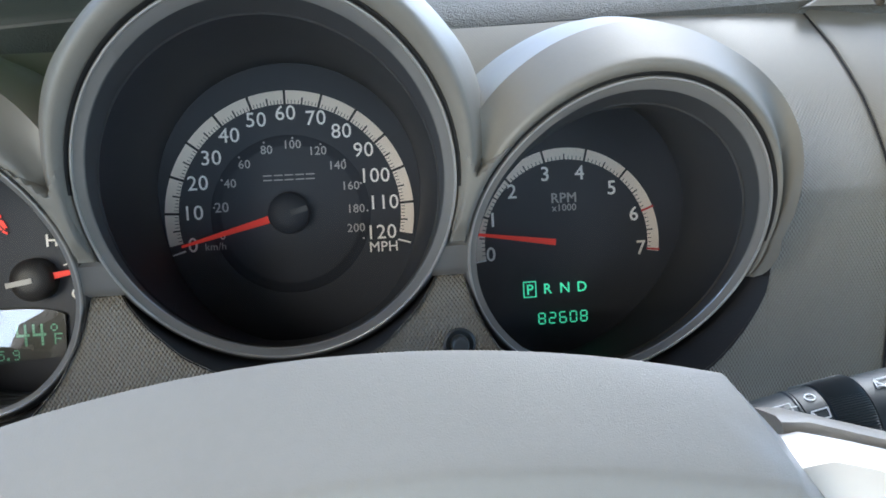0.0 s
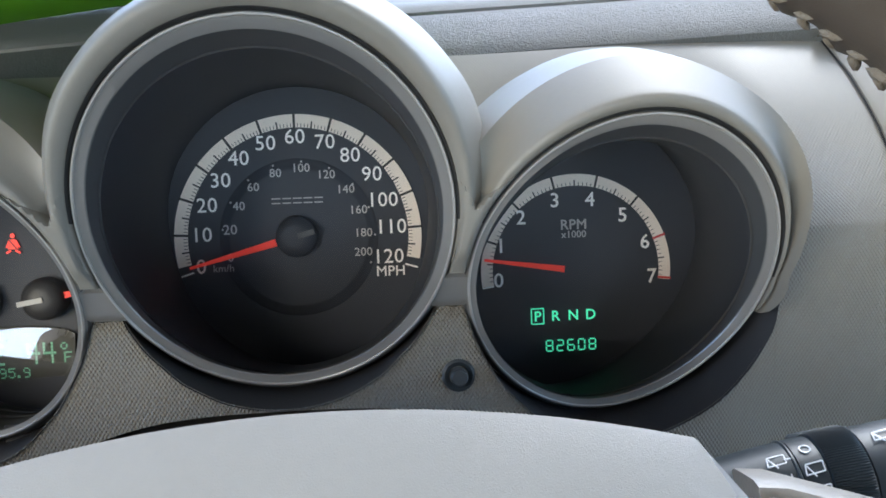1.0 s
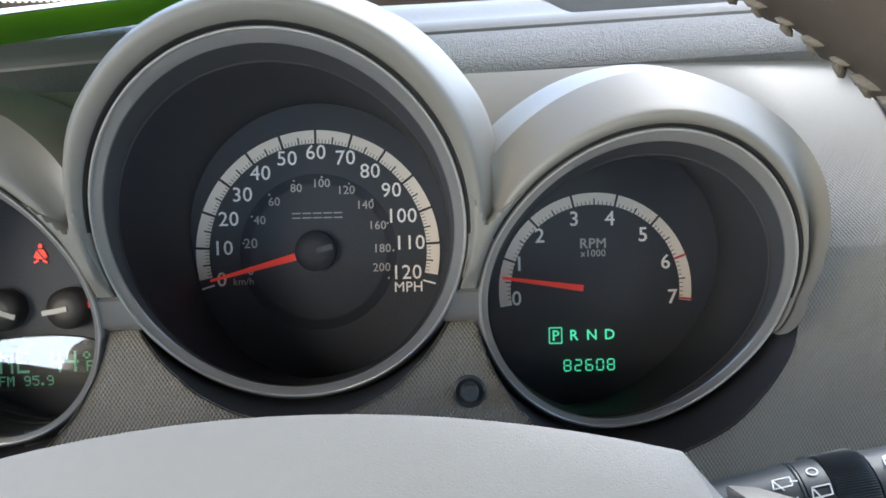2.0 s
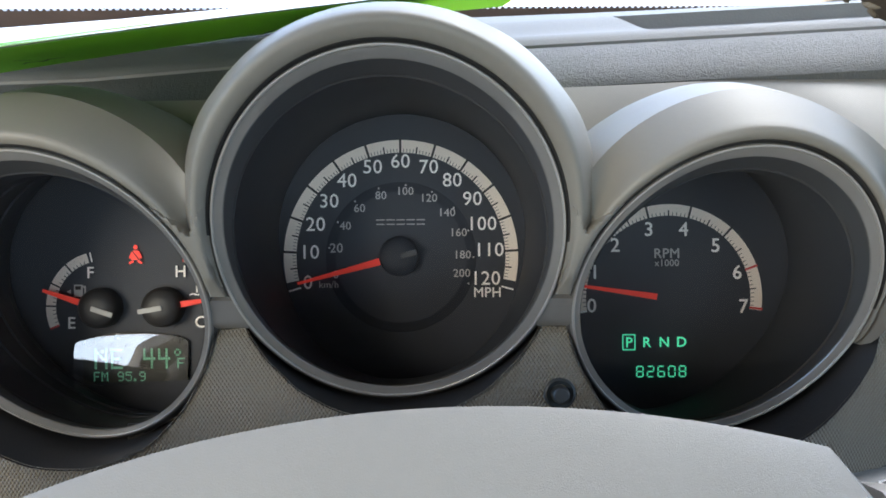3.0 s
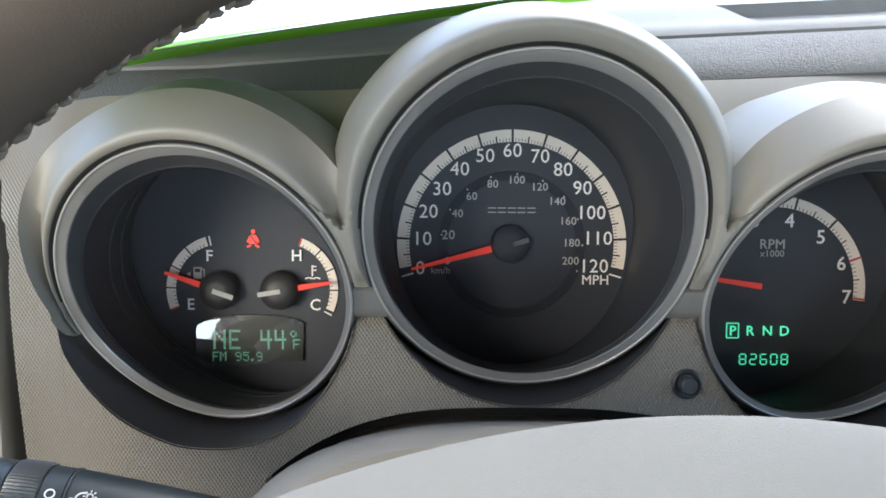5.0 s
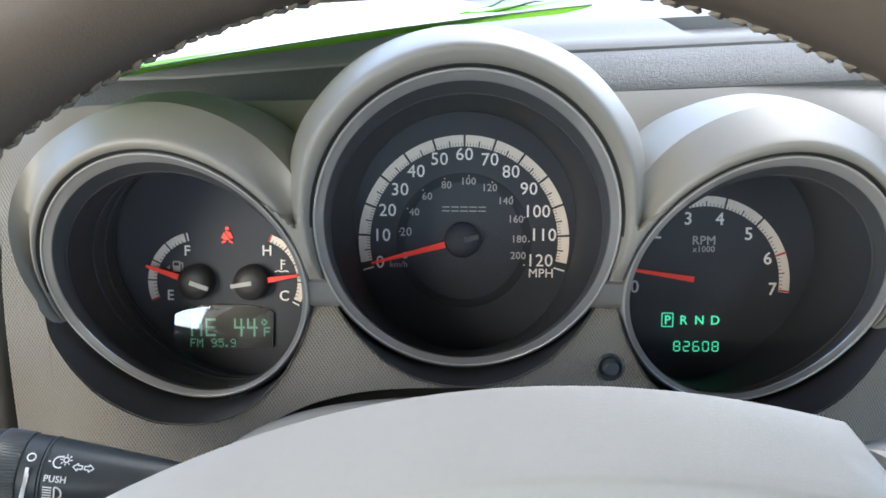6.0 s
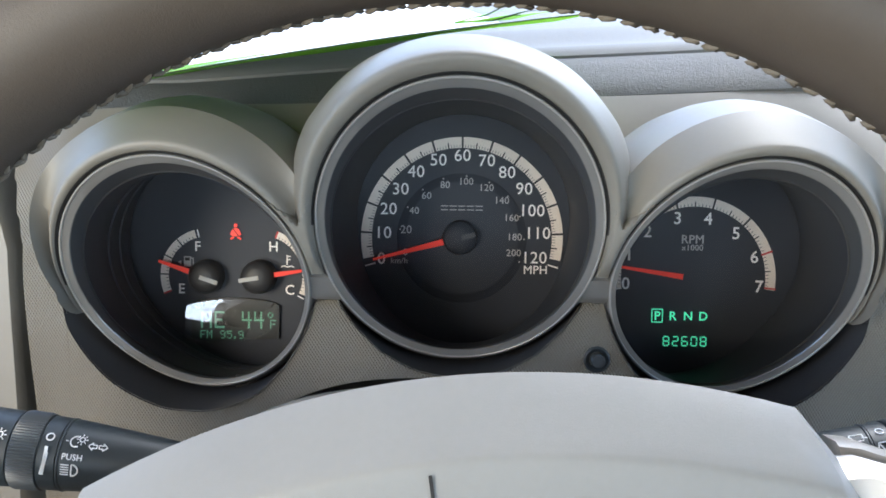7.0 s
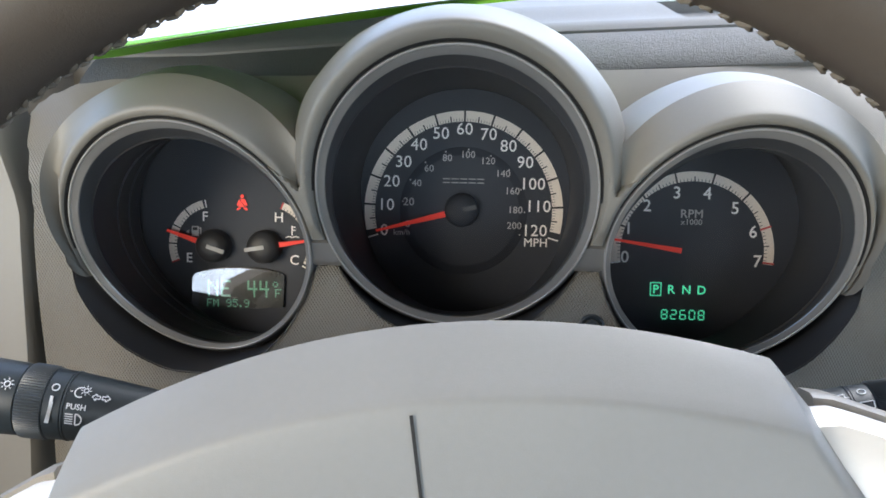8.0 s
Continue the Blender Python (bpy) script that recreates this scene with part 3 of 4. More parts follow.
def needle(g, cx, cz, y, deg, r0, r1, w0, w1, cap_r, stub, stub_mat=None, dome=0.0034, cap_mat=None):
    """A pointer: a red blade, a black domed cap and a pale tail on it."""
    a = radians(deg)
    c, s = math.cos(a), math.sin(a)
    sunk = r0 + 0.0015 if cap_r < 0.001 else 0.0  # a bare pointer hides its pin
    cap_m = Matrix.Translation((cx + sunk * c, y + (0.002 if sunk else 0.0), cz + sunk * s)) @ Matrix.Rotation(radians(90), 4, "X")
    hub = part("needle_cap", lathe([(0.0, dome), (cap_r * 0.45, dome * 0.93), (cap_r * 0.8, dome * 0.6), (cap_r * 0.97, 0.0), (cap_r, -0.002), (cap_r, -0.008)], cap_m), cap_mat or M_CAP, g, "black domed pointer cap")
    pts = [(cx + r0 * c - w0 / 2 * s, cz + r0 * s + w0 / 2 * c), (cx + r1 * c - w1 / 2 * s, cz + r1 * s + w1 / 2 * c),
           (cx + r1 * c + w1 / 2 * s, cz + r1 * s - w1 / 2 * c), (cx + r0 * c + w0 / 2 * s, cz + r0 * s - w0 / 2 * c)]
    part("pointer", plate(pts, y + 0.001, 0.0009), M_NEEDLE, hub, "red pointer")
    if stub:
        part("pointer_tail", bar(cx + stub[0] * c, cz + stub[0] * s, cx + stub[1] * c, cz + stub[1] * s, w0 * 0.75, y - 0.0040, 0.0008), stub_mat or M_STUB, hub, "grey pointer tail")
    return hub


def dial_plate(g, kind, y, mat, name="dial"):
    pts = []
    for k in range(96):
        a = 2 * math.pi * k / 96
        x, z, _ = along(SEATS[kind], a, flare(kind, a) + 0.0005)
        pts.append((x, z))
    return part(name, plate(pts, y, 0.002), mat, g, "dark dial face", smooth=False)


speedo, speedo_hood, speedo_bezel = build_gauge("speedometer", "speed", "round speedometer with black dial, silver ring and red needle at zero")
dial = dial_plate(speedo, "speed", 0.001, M_DIAL)
part("dial_disc", lathe([(0.0, 0.0007), (0.0308, 0.0007), (0.0316, 0.0006), (0.0328, 0.0002), (0.0344, -0.0002), (0.0360, -0.0004), (0.0372, -0.0010)], Matrix.Translation((0.0004, 0.0006, 0.0)) @ Matrix.Rotation(radians(90), 4, "X"), 96), M_DIAL_IN, dial, "slightly raised dial centre")
A_ZERO, A_STEP = 194.3, -1.7383
SC = (0.0004, 0.0)
part("scale_band", arc_band(*SC, 0.0499, 0.0559, A_ZERO - 2, A_ZERO + 120 * A_STEP + 2, -0.0002, steps=96), M_BAND, dial, "pale printed scale band")
part("major_ticks", ticks(*SC, 0.0494, 0.0563, [A_ZERO + m * A_STEP for m in range(10, 120, 10)], 0.0011, -0.0005), M_TICK, dial)
part("middle_ticks", ticks(*SC, 0.0496, 0.0530, [A_ZERO + m * A_STEP for m in range(5, 120, 10)], 0.0007, -0.0005), M_TICK, dial)
part("fine_ticks", ticks(*SC, 0.0500, 0.0517, [A_ZERO + m * A_STEP for m in range(1, 120) if m % 5], 0.0003, -0.0004), M_TICK, dial)
for d in (A_ZERO + 2.2, A_ZERO + 120 * A_STEP - 2.2):
    part("end_tick", ticks(*SC, 0.0499, 0.0559, [d], 0.0008, -0.0004), M_WHITE, dial)
MPH_PLACES = [(0, 194.5, 0.0460), (10, 176.2, 0.0437), (20, 158.3, 0.0437), (30, 141.4, 0.0436), (40, 124.6, 0.0448), (50, 107.0, 0.0453), (60, 90.0, 0.0459),
              (70, 72.7, 0.0452), (80, 56.2, 0.0443), (90, 39.2, 0.0441), (100, 22.4, 0.0418), (110, 4.7, 0.0422), (120, -14.2, 0.0416)]
for value, deg, r in MPH_PLACES:
    a = radians(deg)
    writing("numeral", str(value), 0.0093, SC[0] + r * math.cos(a), SC[1] + r * math.sin(a), -0.0002, M_WHITE, dial, 0.004)
for value, deg, r in [(20, 171.3, 0.0312), (40, 150, 0.0305), (60, 129.7, 0.0307), (80, 107.6, 0.0311), (100, 86.2, 0.0317), (120, 64.7, 0.0313), (140, 44.2, 0.0306), (160, 23.2, 0.0298), (180, 2.2, 0.0293), (200, -14.9, 0.0299)]:
    a = radians(deg)
    writing("numeral", str(value), 0.0063 if value < 40 else 0.0054, SC[0] + r * math.cos(a), SC[1] + r * math.sin(a), -0.0002, M_GREYPRINT, dial, 0.008)
for value in range(0, 201, 20):
    a = radians(193.6 - 1.0765 * value)
    part("dot", plate([(SC[0] + 0.0345 * math.cos(a) + 0.0005 * math.cos(q), SC[1] + 0.0345 * math.sin(a) + 0.0005 * math.sin(q)) for q in [k * math.pi / 4 for k in range(8)]], -0.0004), M_GREYPRINT, dial, smooth=False)
writing("numeral", "0", 0.0054, -0.0308, -0.0079, -0.0002, M_GREYPRINT, dial, 0.008)
writing("unit_label", "MPH", 0.0066, 0.0415, -0.0170, -0.0002, M_WHITE, dial, 0.010)
writing("unit_label", "km/h", 0.0046, -0.0342, -0.0127, -0.0002, M_GREYPRINT, dial, 0.0)
bm = bmesh.new()
for k in range(5):  # maker's mark as plain bars
    x = -0.0113 + k * 0.0048
    for z0 in (0, 1):
        merge(bm, bar(x, 0.0158 + 0.0021 * z0, x + 0.0040, 0.0158 + 0.0021 * z0, 0.00055, -0.0002))
part("emblem", bm, M_STUB, dial, "small pale maker's emblem", smooth=False)
needle(speedo, -0.0004, 0.0006, -0.006, 194.6, 0.0095, 0.0495, 0.0034, 0.0012, 0.0094, (-0.0086, -0.001), M_INNER, dome=0.0016, cap_mat=M_DIAL)

tach, tach_hood, tach_bezel = build_gauge("tachometer", "tach", "egg-shaped tachometer with black dial and green gear and mileage display")
dial_t = dial_plate(tach, "tach", 0.001, M_DIAL)
TC = (0.1284, -0.0206)
part("scale_band", arc_band(*TC, 0.0396, 0.0451, 188, -8, -0.0002, steps=80), M_BAND, dial_t, "pale printed scale band")
part("major_ticks", ticks(*TC, 0.0392, 0.0455, [188 - 28 * k for k in range(1, 6)], 0.0010, -0.0005), M_TICK, dial_t)
part("middle_ticks", ticks(*TC, 0.0394, 0.0423, [174 - 28 * k for k in range(7)], 0.0006, -0.0005), M_TICK, dial_t)
part("fine_ticks", ticks(*TC, 0.0396, 0.0412, [188 - 2.8 * k for k in range(1, 70) if k % 5], 0.0003, -0.0004), M_TICK, dial_t)
part("red_ticks", ticks(*TC, 0.0392, 0.0455, [20, -7], 0.0010, -0.0006), M_RED, dial_t)
part("end_tick", ticks(*TC, 0.0396, 0.0451, [188.6], 0.0008, -0.0004), M_WHITE, dial_t)
for value, x, z in [(0, 0.0915, -0.0238), (1, 0.0930, -0.0077), (2, 0.1028, 0.0052), (3, 0.1190, 0.0126), (4, 0.1357, 0.0125), (5, 0.1511, 0.0046), (6, 0.1615, -0.0083), (7, 0.1645, -0.0247)]:
    writing("numeral", str(value), 0.0094, x, z, -0.0002, M_WHITE, dial_t, 0.012)
writing("unit_label", "RPM", 0.0066, 0.1276, 0.0010, -0.0002, M_GREYPRINT, dial_t, 0.014)
writing("unit_label", "x1000", 0.0046, 0.1276, -0.0036, -0.0002, M_GREYPRINT, dial_t, 0.01)
needle(tach, TC[0], TC[1], -0.0030, 171.4, 0.0060, 0.0440, 0.0030, 0.0012, 0.0004, None, dome=0.0001, cap_mat=M_DIAL)
for letter, x in (("P", 0.1093), ("R", 0.1178), ("N", 0.1263), ("D", 0.1346)):
    writing("gear_letter", letter, 0.0068, x, -0.0416, -0.0004, M_GREEN_LED, dial_t, 0.012)
bm = bmesh.new()
for x0, z0, x1, z1 in ((-1, -1, 1, -1), (1, -1, 1, 1), (1, 1, -1, 1), (-1, 1, -1, -1)):
    merge(bm, bar(0.1093 + x0 * 0.0029, -0.0416 + z0 * 0.0036, 0.1093 + x1 * 0.0029, -0.0416 + z1 * 0.0036, 0.0005, -0.0004))
part("gear_frame", bm, M_GREEN_LED, dial_t, smooth=False)
SEGMENTS = {"8": "abcdefg", "2": "abged", "6": "afgedc", "0": "abcdef"}


def seven(ch, x, z, w_, h_, t_, y):
    bm = bmesh.new()
    hw, hh, gap = w_ / 2, h_ / 2, t_ * 0.55
    lines = {"a": (-hw + gap, hh, hw - gap, hh), "g": (-hw + gap, 0, hw - gap, 0), "d": (-hw + gap, -hh, hw - gap, -hh), "f": (-hw, gap, -hw, hh - gap),
             "b": (hw, gap, hw, hh - gap), "e": (-hw, -hh + gap, -hw, -gap), "c": (hw, -hh + gap, hw, -gap)}
    for s in SEGMENTS[ch]:
        x0, z0, x1, z1 = lines[s]
        merge(bm, bar(x + x0, z + z0, x + x1, z + z1, t_, y))
    return bm


for k, ch in enumerate("82608"):
    part("mileage_digit", seven(ch, 0.1146 + 0.00512 * k, -0.0558, 0.0030, 0.0050, 0.00055, -0.0004), M_GREEN_LED, dial_t, smooth=False)

fuel, fuel_hood, fuel_bezel = build_gauge("fuel_and_temperature_gauge", "fuel", "egg-shaped fuel and temperature gauge with small green text display")
dial_f = dial_plate(fuel, "fuel", 0.001, M_DIAL)
FP, HP = (-0.1418, -0.0228), (-0.1122, -0.0226)
for cx, cz, r0, r1, d0, d1, red in ((*FP, 0.0222, 0.0268, 202, 106, 202), (HP[0] + 0.0010, HP[1], 0.0228, 0.0268, -24, 70, 70)):
    part("scale_band", arc_band(cx, cz, r0, r1, d0, d1, -0.0002, steps=40), M_BAND, dial_f, "pale printed scale band")
    part("major_ticks", ticks(cx, cz, r0 - 0.0003, r1 + 0.0002, [d0 + (d1 - d0) * k / 4 for k in (1, 2, 3)], 0.0007, -0.0005), M_TICK, dial_f)
    part("fine_ticks", ticks(cx, cz, r0, r0 + 0.0014, [d0 + (d1 - d0) * k / 20 for k in range(1, 20) if k % 5], 0.0003, -0.0004), M_TICK, dial_f)
    part("red_tick", ticks(cx, cz, r0, r1, [red], 0.0009, -0.0005), M_RED, dial_f)
    part("end_tick", ticks(cx, cz, r0, r1, [d0 - 4 if red == d1 else d1 - 4], 0.0007, -0.0005), M_WHITE, dial_f)
for ch, x, z in (("F", -0.1474, -0.0061), ("E", -0.1567, -0.0300), ("H", -0.1046, -0.0058), ("C", -0.0955, -0.0300)):
    writing("letter", ch, 0.0078, x, z, -0.0002, M_WHITE, dial_f, 0.012)
needle(fuel, *FP, -0.007, 161.3, 0.0088, 0.0272, 0.0030, 0.0014, 0.0094, (-0.0088, 0.0015))
needle(fuel, *HP, -0.007, 9.2, 0.0080, 0.0250, 0.0030, 0.0014, 0.0094, (-0.0095, 0.0015))
bm = plate([(-0.1552, -0.0176), (-0.1552, -0.0118), (-0.1512, -0.0118), (-0.1512, -0.0176)], -0.0002)
merge(bm, bar(-0.1500, -0.0172, -0.1500, -0.0125, 0.0006, -0.0002))
merge(bm, bar(-0.1516, -0.0122, -0.1500, -0.0135, 0.0006, -0.0002))
merge(bm, plate([(-0.1588, -0.0152), (-0.1568, -0.0141), (-0.1568, -0.0163)], -0.0002))
part("pump_symbol", bm, M_STUB, dial_f, smooth=False)
part("pump_window", plate([(-0.1545, -0.0142), (-0.1545, -0.0125), (-0.1519, -0.0125), (-0.1519, -0.0142)], -0.0005), M_TICK, dial_f, smooth=False)
bm = bar(-0.0970, -0.0160, -0.0970, -0.0105, 0.0007, -0.0002)
for z in (-0.0112, -0.0130):
    merge(bm, bar(-0.0970, z, -0.0950, z, 0.0006, -0.0002))
for k in range(4):
    merge(bm, bar(-0.1005 + k * 0.0019, -0.0172 + 0.0006 * (k % 2), -0.0988 + k * 0.0019, -0.0166 - 0.0006 * (k % 2), 0.0006, -0.0002))
part("coolant_symbol", bm, M_WHITE, dial_f, smooth=False)
bm = plate([(-0.1258 + 0.0010 * math.cos(k * math.pi / 5), 0.0058 + 0.0011 * math.sin(k * math.pi / 5)) for k in range(10)], -0.0004)
merge(bm, plate([(-0.1280, -0.0002), (-0.1270, 0.0042), (-0.1246, 0.0042), (-0.1236, -0.0002)], -0.0004))
for side in (-1, 1):
    merge(bm, bar(-0.1258 + side * 0.0013, 0.0038, -0.1258 + side * 0.0028, 0.0006, 0.0007, -0.0004))
    merge(bm, bar(-0.1258 + side * 0.0010, -0.0008, -0.1258 + side * 0.0030, -0.0018, 0.0009, -0.0004))
part("warning_light", bm, M_WARN, dial_f, "lit red warning symbol", smooth=False)
part("symbol_belt", bar(-0.1272, 0.0040, -0.1240, -0.0002, 0.0005, -0.0008), M_TICK, dial_f, smooth=False)
# text display with an arched top
pts = [(-0.1512, -0.0588), (-0.1016, -0.0576), (-0.1012, -0.0392)] + [(-0.1262 + 0.0248 * math.cos(a), -0.0395 + 0.0046 * math.sin(a)) for a in [math.pi * k / 12 for k in range(1, 12)]] + [(-0.1508, -0.0402)]
lcd = part("display", plate(pts, -0.0012, 0.002), M_LCD_BACK, fuel, "black text display with green letters", smooth=False)
bm = plate(pts, 0.0, 0.0003)
for v in bm.verts:
    v.co.y += -0.0066 + 0.216 * (v.co.x + 0.1262) + 0.03 * (v.co.z + 0.048)
pane = part("display_pane", bm, M_PANE, lcd, "glossy clear pane", smooth=False)
pane.visible_shadow = False
GLYPHS = {"N": "10001 11001 10101 10011 10001 10001 10001", "E": "11111 10000 10000 11110 10000 10000 11111", "4": "10010 10010 10010 11111 00010 00010 00010",
          "F": "11111 10000 10000 11110 10000 10000 10000", "M": "10001 11011 10101 10101 10001 10001 10001", "9": "01110 10001 10001 01111 00001 00001 01110",
          "5": "11111 10000 11110 00001 00001 10001 01110", ".": "00000 00000 00000 00000 00000 01100 01100", "o": "01100 10010 10010 01100 00000 00000 00000"}


def dots(ch, x, z, w_, h_, y):
    """A letter of the display, made of small square dots."""
    bm = bmesh.new()
    for r, line in enumerate(GLYPHS[ch].split()):
        for c, on in enumerate(line):
            if on == "1":
                px, pz = x + (c - 2) * w_ / 5, z + (3 - r) * h_ / 7
                merge(bm, plate([(px - w_ / 12, pz - h_ / 17), (px + w_ / 12, pz - h_ / 17), (px + w_ / 12, pz + h_ / 17), (px - w_ / 12, pz + h_ / 17)], y, 0.0002))
    return bm


for ch, x, z, w_, h_ in [("N", -0.1425, -0.0472, 0.0062, 0.0098), ("E", -0.1350, -0.0472, 0.0056, 0.0098), ("4", -0.1196, -0.0472, 0.0058, 0.0098), ("4", -0.1126, -0.0472, 0.0058, 0.0098),
                         ("o", -0.1058, -0.0456, 0.0040, 0.0060), ("F", -0.1046, -0.0494, 0.0036, 0.0050), ("F", -0.1445, -0.0556, 0.0030, 0.0046), ("M", -0.1408, -0.0556, 0.0032, 0.0046),
                         ("9", -0.1333, -0.0556, 0.0030, 0.0046), ("5", -0.1295, -0.0556, 0.0030, 0.0046), (".", -0.1262, -0.0556, 0.0030, 0.0046), ("9", -0.1230, -0.0556, 0.0030, 0.0046)]:
    part("display_letter", dots(ch, x, z, w_, h_, -0.0016), M_LCD, lcd, smooth=False)

# silver bridges between the rings
def egg_left(z):
    """The side of the egg towards the speedometer at height z."""
    b = math.pi - math.asin(max(-1.0, min(1.0, (z + 0.0152) / 0.056)))
    for _ in range(6):
        b += (egg(b, 1)[1] - z) / 0.055
    return egg(b, 1)[0]


for side, parent in ((1, tach_bezel), (-1, fuel_bezel)):
    rows = []
    for k in range(9):
        z = -0.0240 + 0.0128 * k / 8
        xi = 0.0622 * math.cos(math.asin((z - 0.00925) / 0.0618)) + 0.0002 * side + 0.0006
        xo = egg_left(z) - 0.0006
        edge = 0.0022 if k in (0, 8) else 0.0
        rows.append([(side * (xi + (xo - xi) * t), bezel_y(z) + 0.0006 + 0.0010 * math.sin(math.pi * t) + edge, z) for t in (0, 0.25, 0.5, 0.75, 1)])
    part("bridge", grid(rows), M_SILVER, parent, "flat silver bridge")

# the hoods' narrow foot between neighbouring rings: flush above the bridge, then falling back into a valley
FOOT_PROFILE = ((0, 0.014, 1), (0.0, 0.0012, 0.8), (0.05, 0.0004, 0.4), (0.11, 0.0, 0.12), (0.2, 0.0, 0.0), (0.3, 0.0, 0.0), (0.4, 0.0, 0.0), (0.5, 0.0, 0.0),
                (0.6, 0.0, 0.02), (0.7, 0.0, 0.08), (0.8, 0.0, 0.2), (0.89, 0.0, 0.4), (0.95, 0.0004, 0.65), (1.0, 0.0012, 0.9), (1.0, 0.014, 1))
for side, parent in ((1, tach_hood), (-1, fuel_hood)):
    rows = []
    for k in range(33):
        z = -0.0110 + 0.042 * k / 32
        xi = 0.0622 * math.cos(math.asin((z - 0.00925) / 0.0618)) + 0.0002 * side + 0.0018
        xo = max(egg_left(z) - 0.0018, xi + 0.002)
        lift = 0.0045 * smooth_step(-0.011, -0.003, z)
        top = bezel_y(z) - 0.0012 - lift
        row = []
        for t, d, e in FOOT_PROFILE:
            start = 0.0105 + 0.012 * abs(2 * t - 1) ** 1.3
            row.append((side * (xi + (xo - xi) * t), top + d + e * lift + 0.05 * smooth_step(start, start + 0.013, z), z))
        rows.append(row)
    part("hood_neck", grid(rows, cap_ends=True), M_HOOD, parent, "narrow foot of the hoods")

# clear dished lenses
for g, kind in ((speedo, "speed"), (tach, "tach"), (fuel, "fuel")):
    shape = OUTLINES[kind]
    mx, mz = (shape(0)[0] + shape(math.pi)[0]) / 2, (shape(math.pi / 2)[1] + shape(-math.pi / 2)[1]) / 2
    rows = []
    for k in range(72):
        x, z, _ = along(shape, 2 * math.pi * k / 72, -0.0046)
        row = []
        for t in (0.02, 0.2, 0.4, 0.6, 0.8, 1.0):
            px, pz = mx + (x - mx) * t, mz + (z - mz) * t
            row.append((px, bezel_y(pz) + 0.0105 + LENS_DISH * (1 - t * t), pz - 0.0022))
        rows.append(row)
    pane = part("lens", grid(rows, closed=True), M_GLASS, g, "clear dished plastic lens")
    pane.visible_shadow = False

# trip reset knob in the fascia
knob = thing("reset_knob", "small black push knob in the fascia", "knob", (0.0638, -0.0812, -0.0500))
km = Matrix.Translation((0.0638, -0.0812, -0.0500)) @ Matrix.Rotation(radians(90), 4, "X")
part("collar", lathe([(0.0036, 0.0004), (0.0052, 0.0012), (0.0060, 0.0008), (0.0066, -0.0012)], km, 36), M_STALK, knob, "dished black collar")
part("button", lathe([(0.0, 0.0052), (0.0026, 0.0052), (0.0032, 0.0046), (0.0033, 0.0), (0.0036, -0.001)], km, 36), M_STALK_BAND, knob, "black button")


# ---- steering wheel, column and stalks ----
WHEEL_AT, WHEEL_TURN, WHEEL_RAKE = (0.0036, -0.280, -0.1033), 7.5, 5.0
# wheel frame: x right, y away from the driver along the column, z up in the wheel's plane
WHEEL = D @ Matrix.Translation(WHEEL_AT) @ pose(0, 0, 0, -WHEEL_RAKE, 0, 0) @ pose(0, 0, 0, 0, -WHEEL_TURN, 0)
wheel = thing("steering_wheel", "leather-wrapped steering wheel with beige airbag cover and pale spokes", "steering wheel", (0, 0, 0), frame_m=WHEEL)
R_RIM, TUBE, RIM_UP = 0.190, 0.0178, 0.005
HUB_Y, HUB_Z = 0.0235, 0.0105  # the cover sits deeper than the rim
rows = []
for k in range(600):
    a = 2 * math.pi * k / 600
    row = []
    for j in range(37):
        q = 2 * math.pi * j / 36
        pucker = 1 + 0.035 * math.cos(105 * a) * smooth_step(0.86, 0.98, math.cos(q - radians(136)))
        row.append(((R_RIM + 1.02 * TUBE * pucker * math.cos(q)) * math.cos(a), 1.1 * TUBE * pucker * math.sin(q), (R_RIM + 1.02 * TUBE * pucker * math.cos(q)) * math.sin(a) + RIM_UP))
    rows.append(row)
rim = part("rim", grid(rows, closed=True), M_LEATHER, wheel, "dark brown leather rim")
# laced seam along the far inner side of the rim
bm = bmesh.new()
count = 210
rng = random.Random(7)
for k in range(count):
    a = 2 * math.pi * k / count
    if not 0.05 < (a % (2 * math.pi)) / math.pi < 0.95:
        continue
    for s, phi in ((-1, 14), (1, 27)):
        p = radians(phi + rng.uniform(-2, 2))
        m = Matrix.Translation((0, 0, RIM_UP)) @ Matrix.Rotation(-a - 0.010 * s, 4, "Y") @ Matrix.Translation((R_RIM - TUBE * 1.03 * math.cos(p), 1.12 * TUBE * math.sin(p), 0.0)) @ Matrix.Rotation(radians((34 + rng.uniform(-10, 10)) * s), 4, "X")
        capsule = bmesh.new()
        bmesh.ops.create_icosphere(capsule, subdivisions=1, radius=0.0010 * rng.uniform(0.75, 1.3))
        for v in capsule.verts:
            v.co = m @ Vector((v.co.x * 0.9, v.co.y * 0.9, v.co.z * 2.2))
        merge(bm, capsule)
part("stitching", bm, M_THREAD, rim, "lumpy beige cross stitching")


def hub_outline(top, corner, side, low, u_corner, u_side):
    """Closed outline of the airbag cover: arched top, sloping sides, narrower foot."""
    corner -= 0.0008
    u_side, side = u_side + 0.0038 * u_side / 0.12, side - 0.0065
    pts = []
    for k in range(25):
        u = -u_corner + 2 * u_corner * k / 24
        pts.append((u, top - (top - corner) * (abs(u) / u_corner) ** 2.0))
    right = [(u_corner + (u_side - u_corner) * t, corner + (side - corner) * t) for t in (0.06, 0.3, 0.6, 1.0)]
    right += [(u_side + (0.94 * u_side - u_side) * smooth_step(0, 1, t), side + (low - side) * t) for t in (0.15, 0.35, 0.6, 0.8, 0.95)]
    right += [(0.6 * u_side, low), (0.0, low - 0.004)]
    pts += right
    pts += [(-u, v) for u, v in reversed(right[:-1])]
    return pts


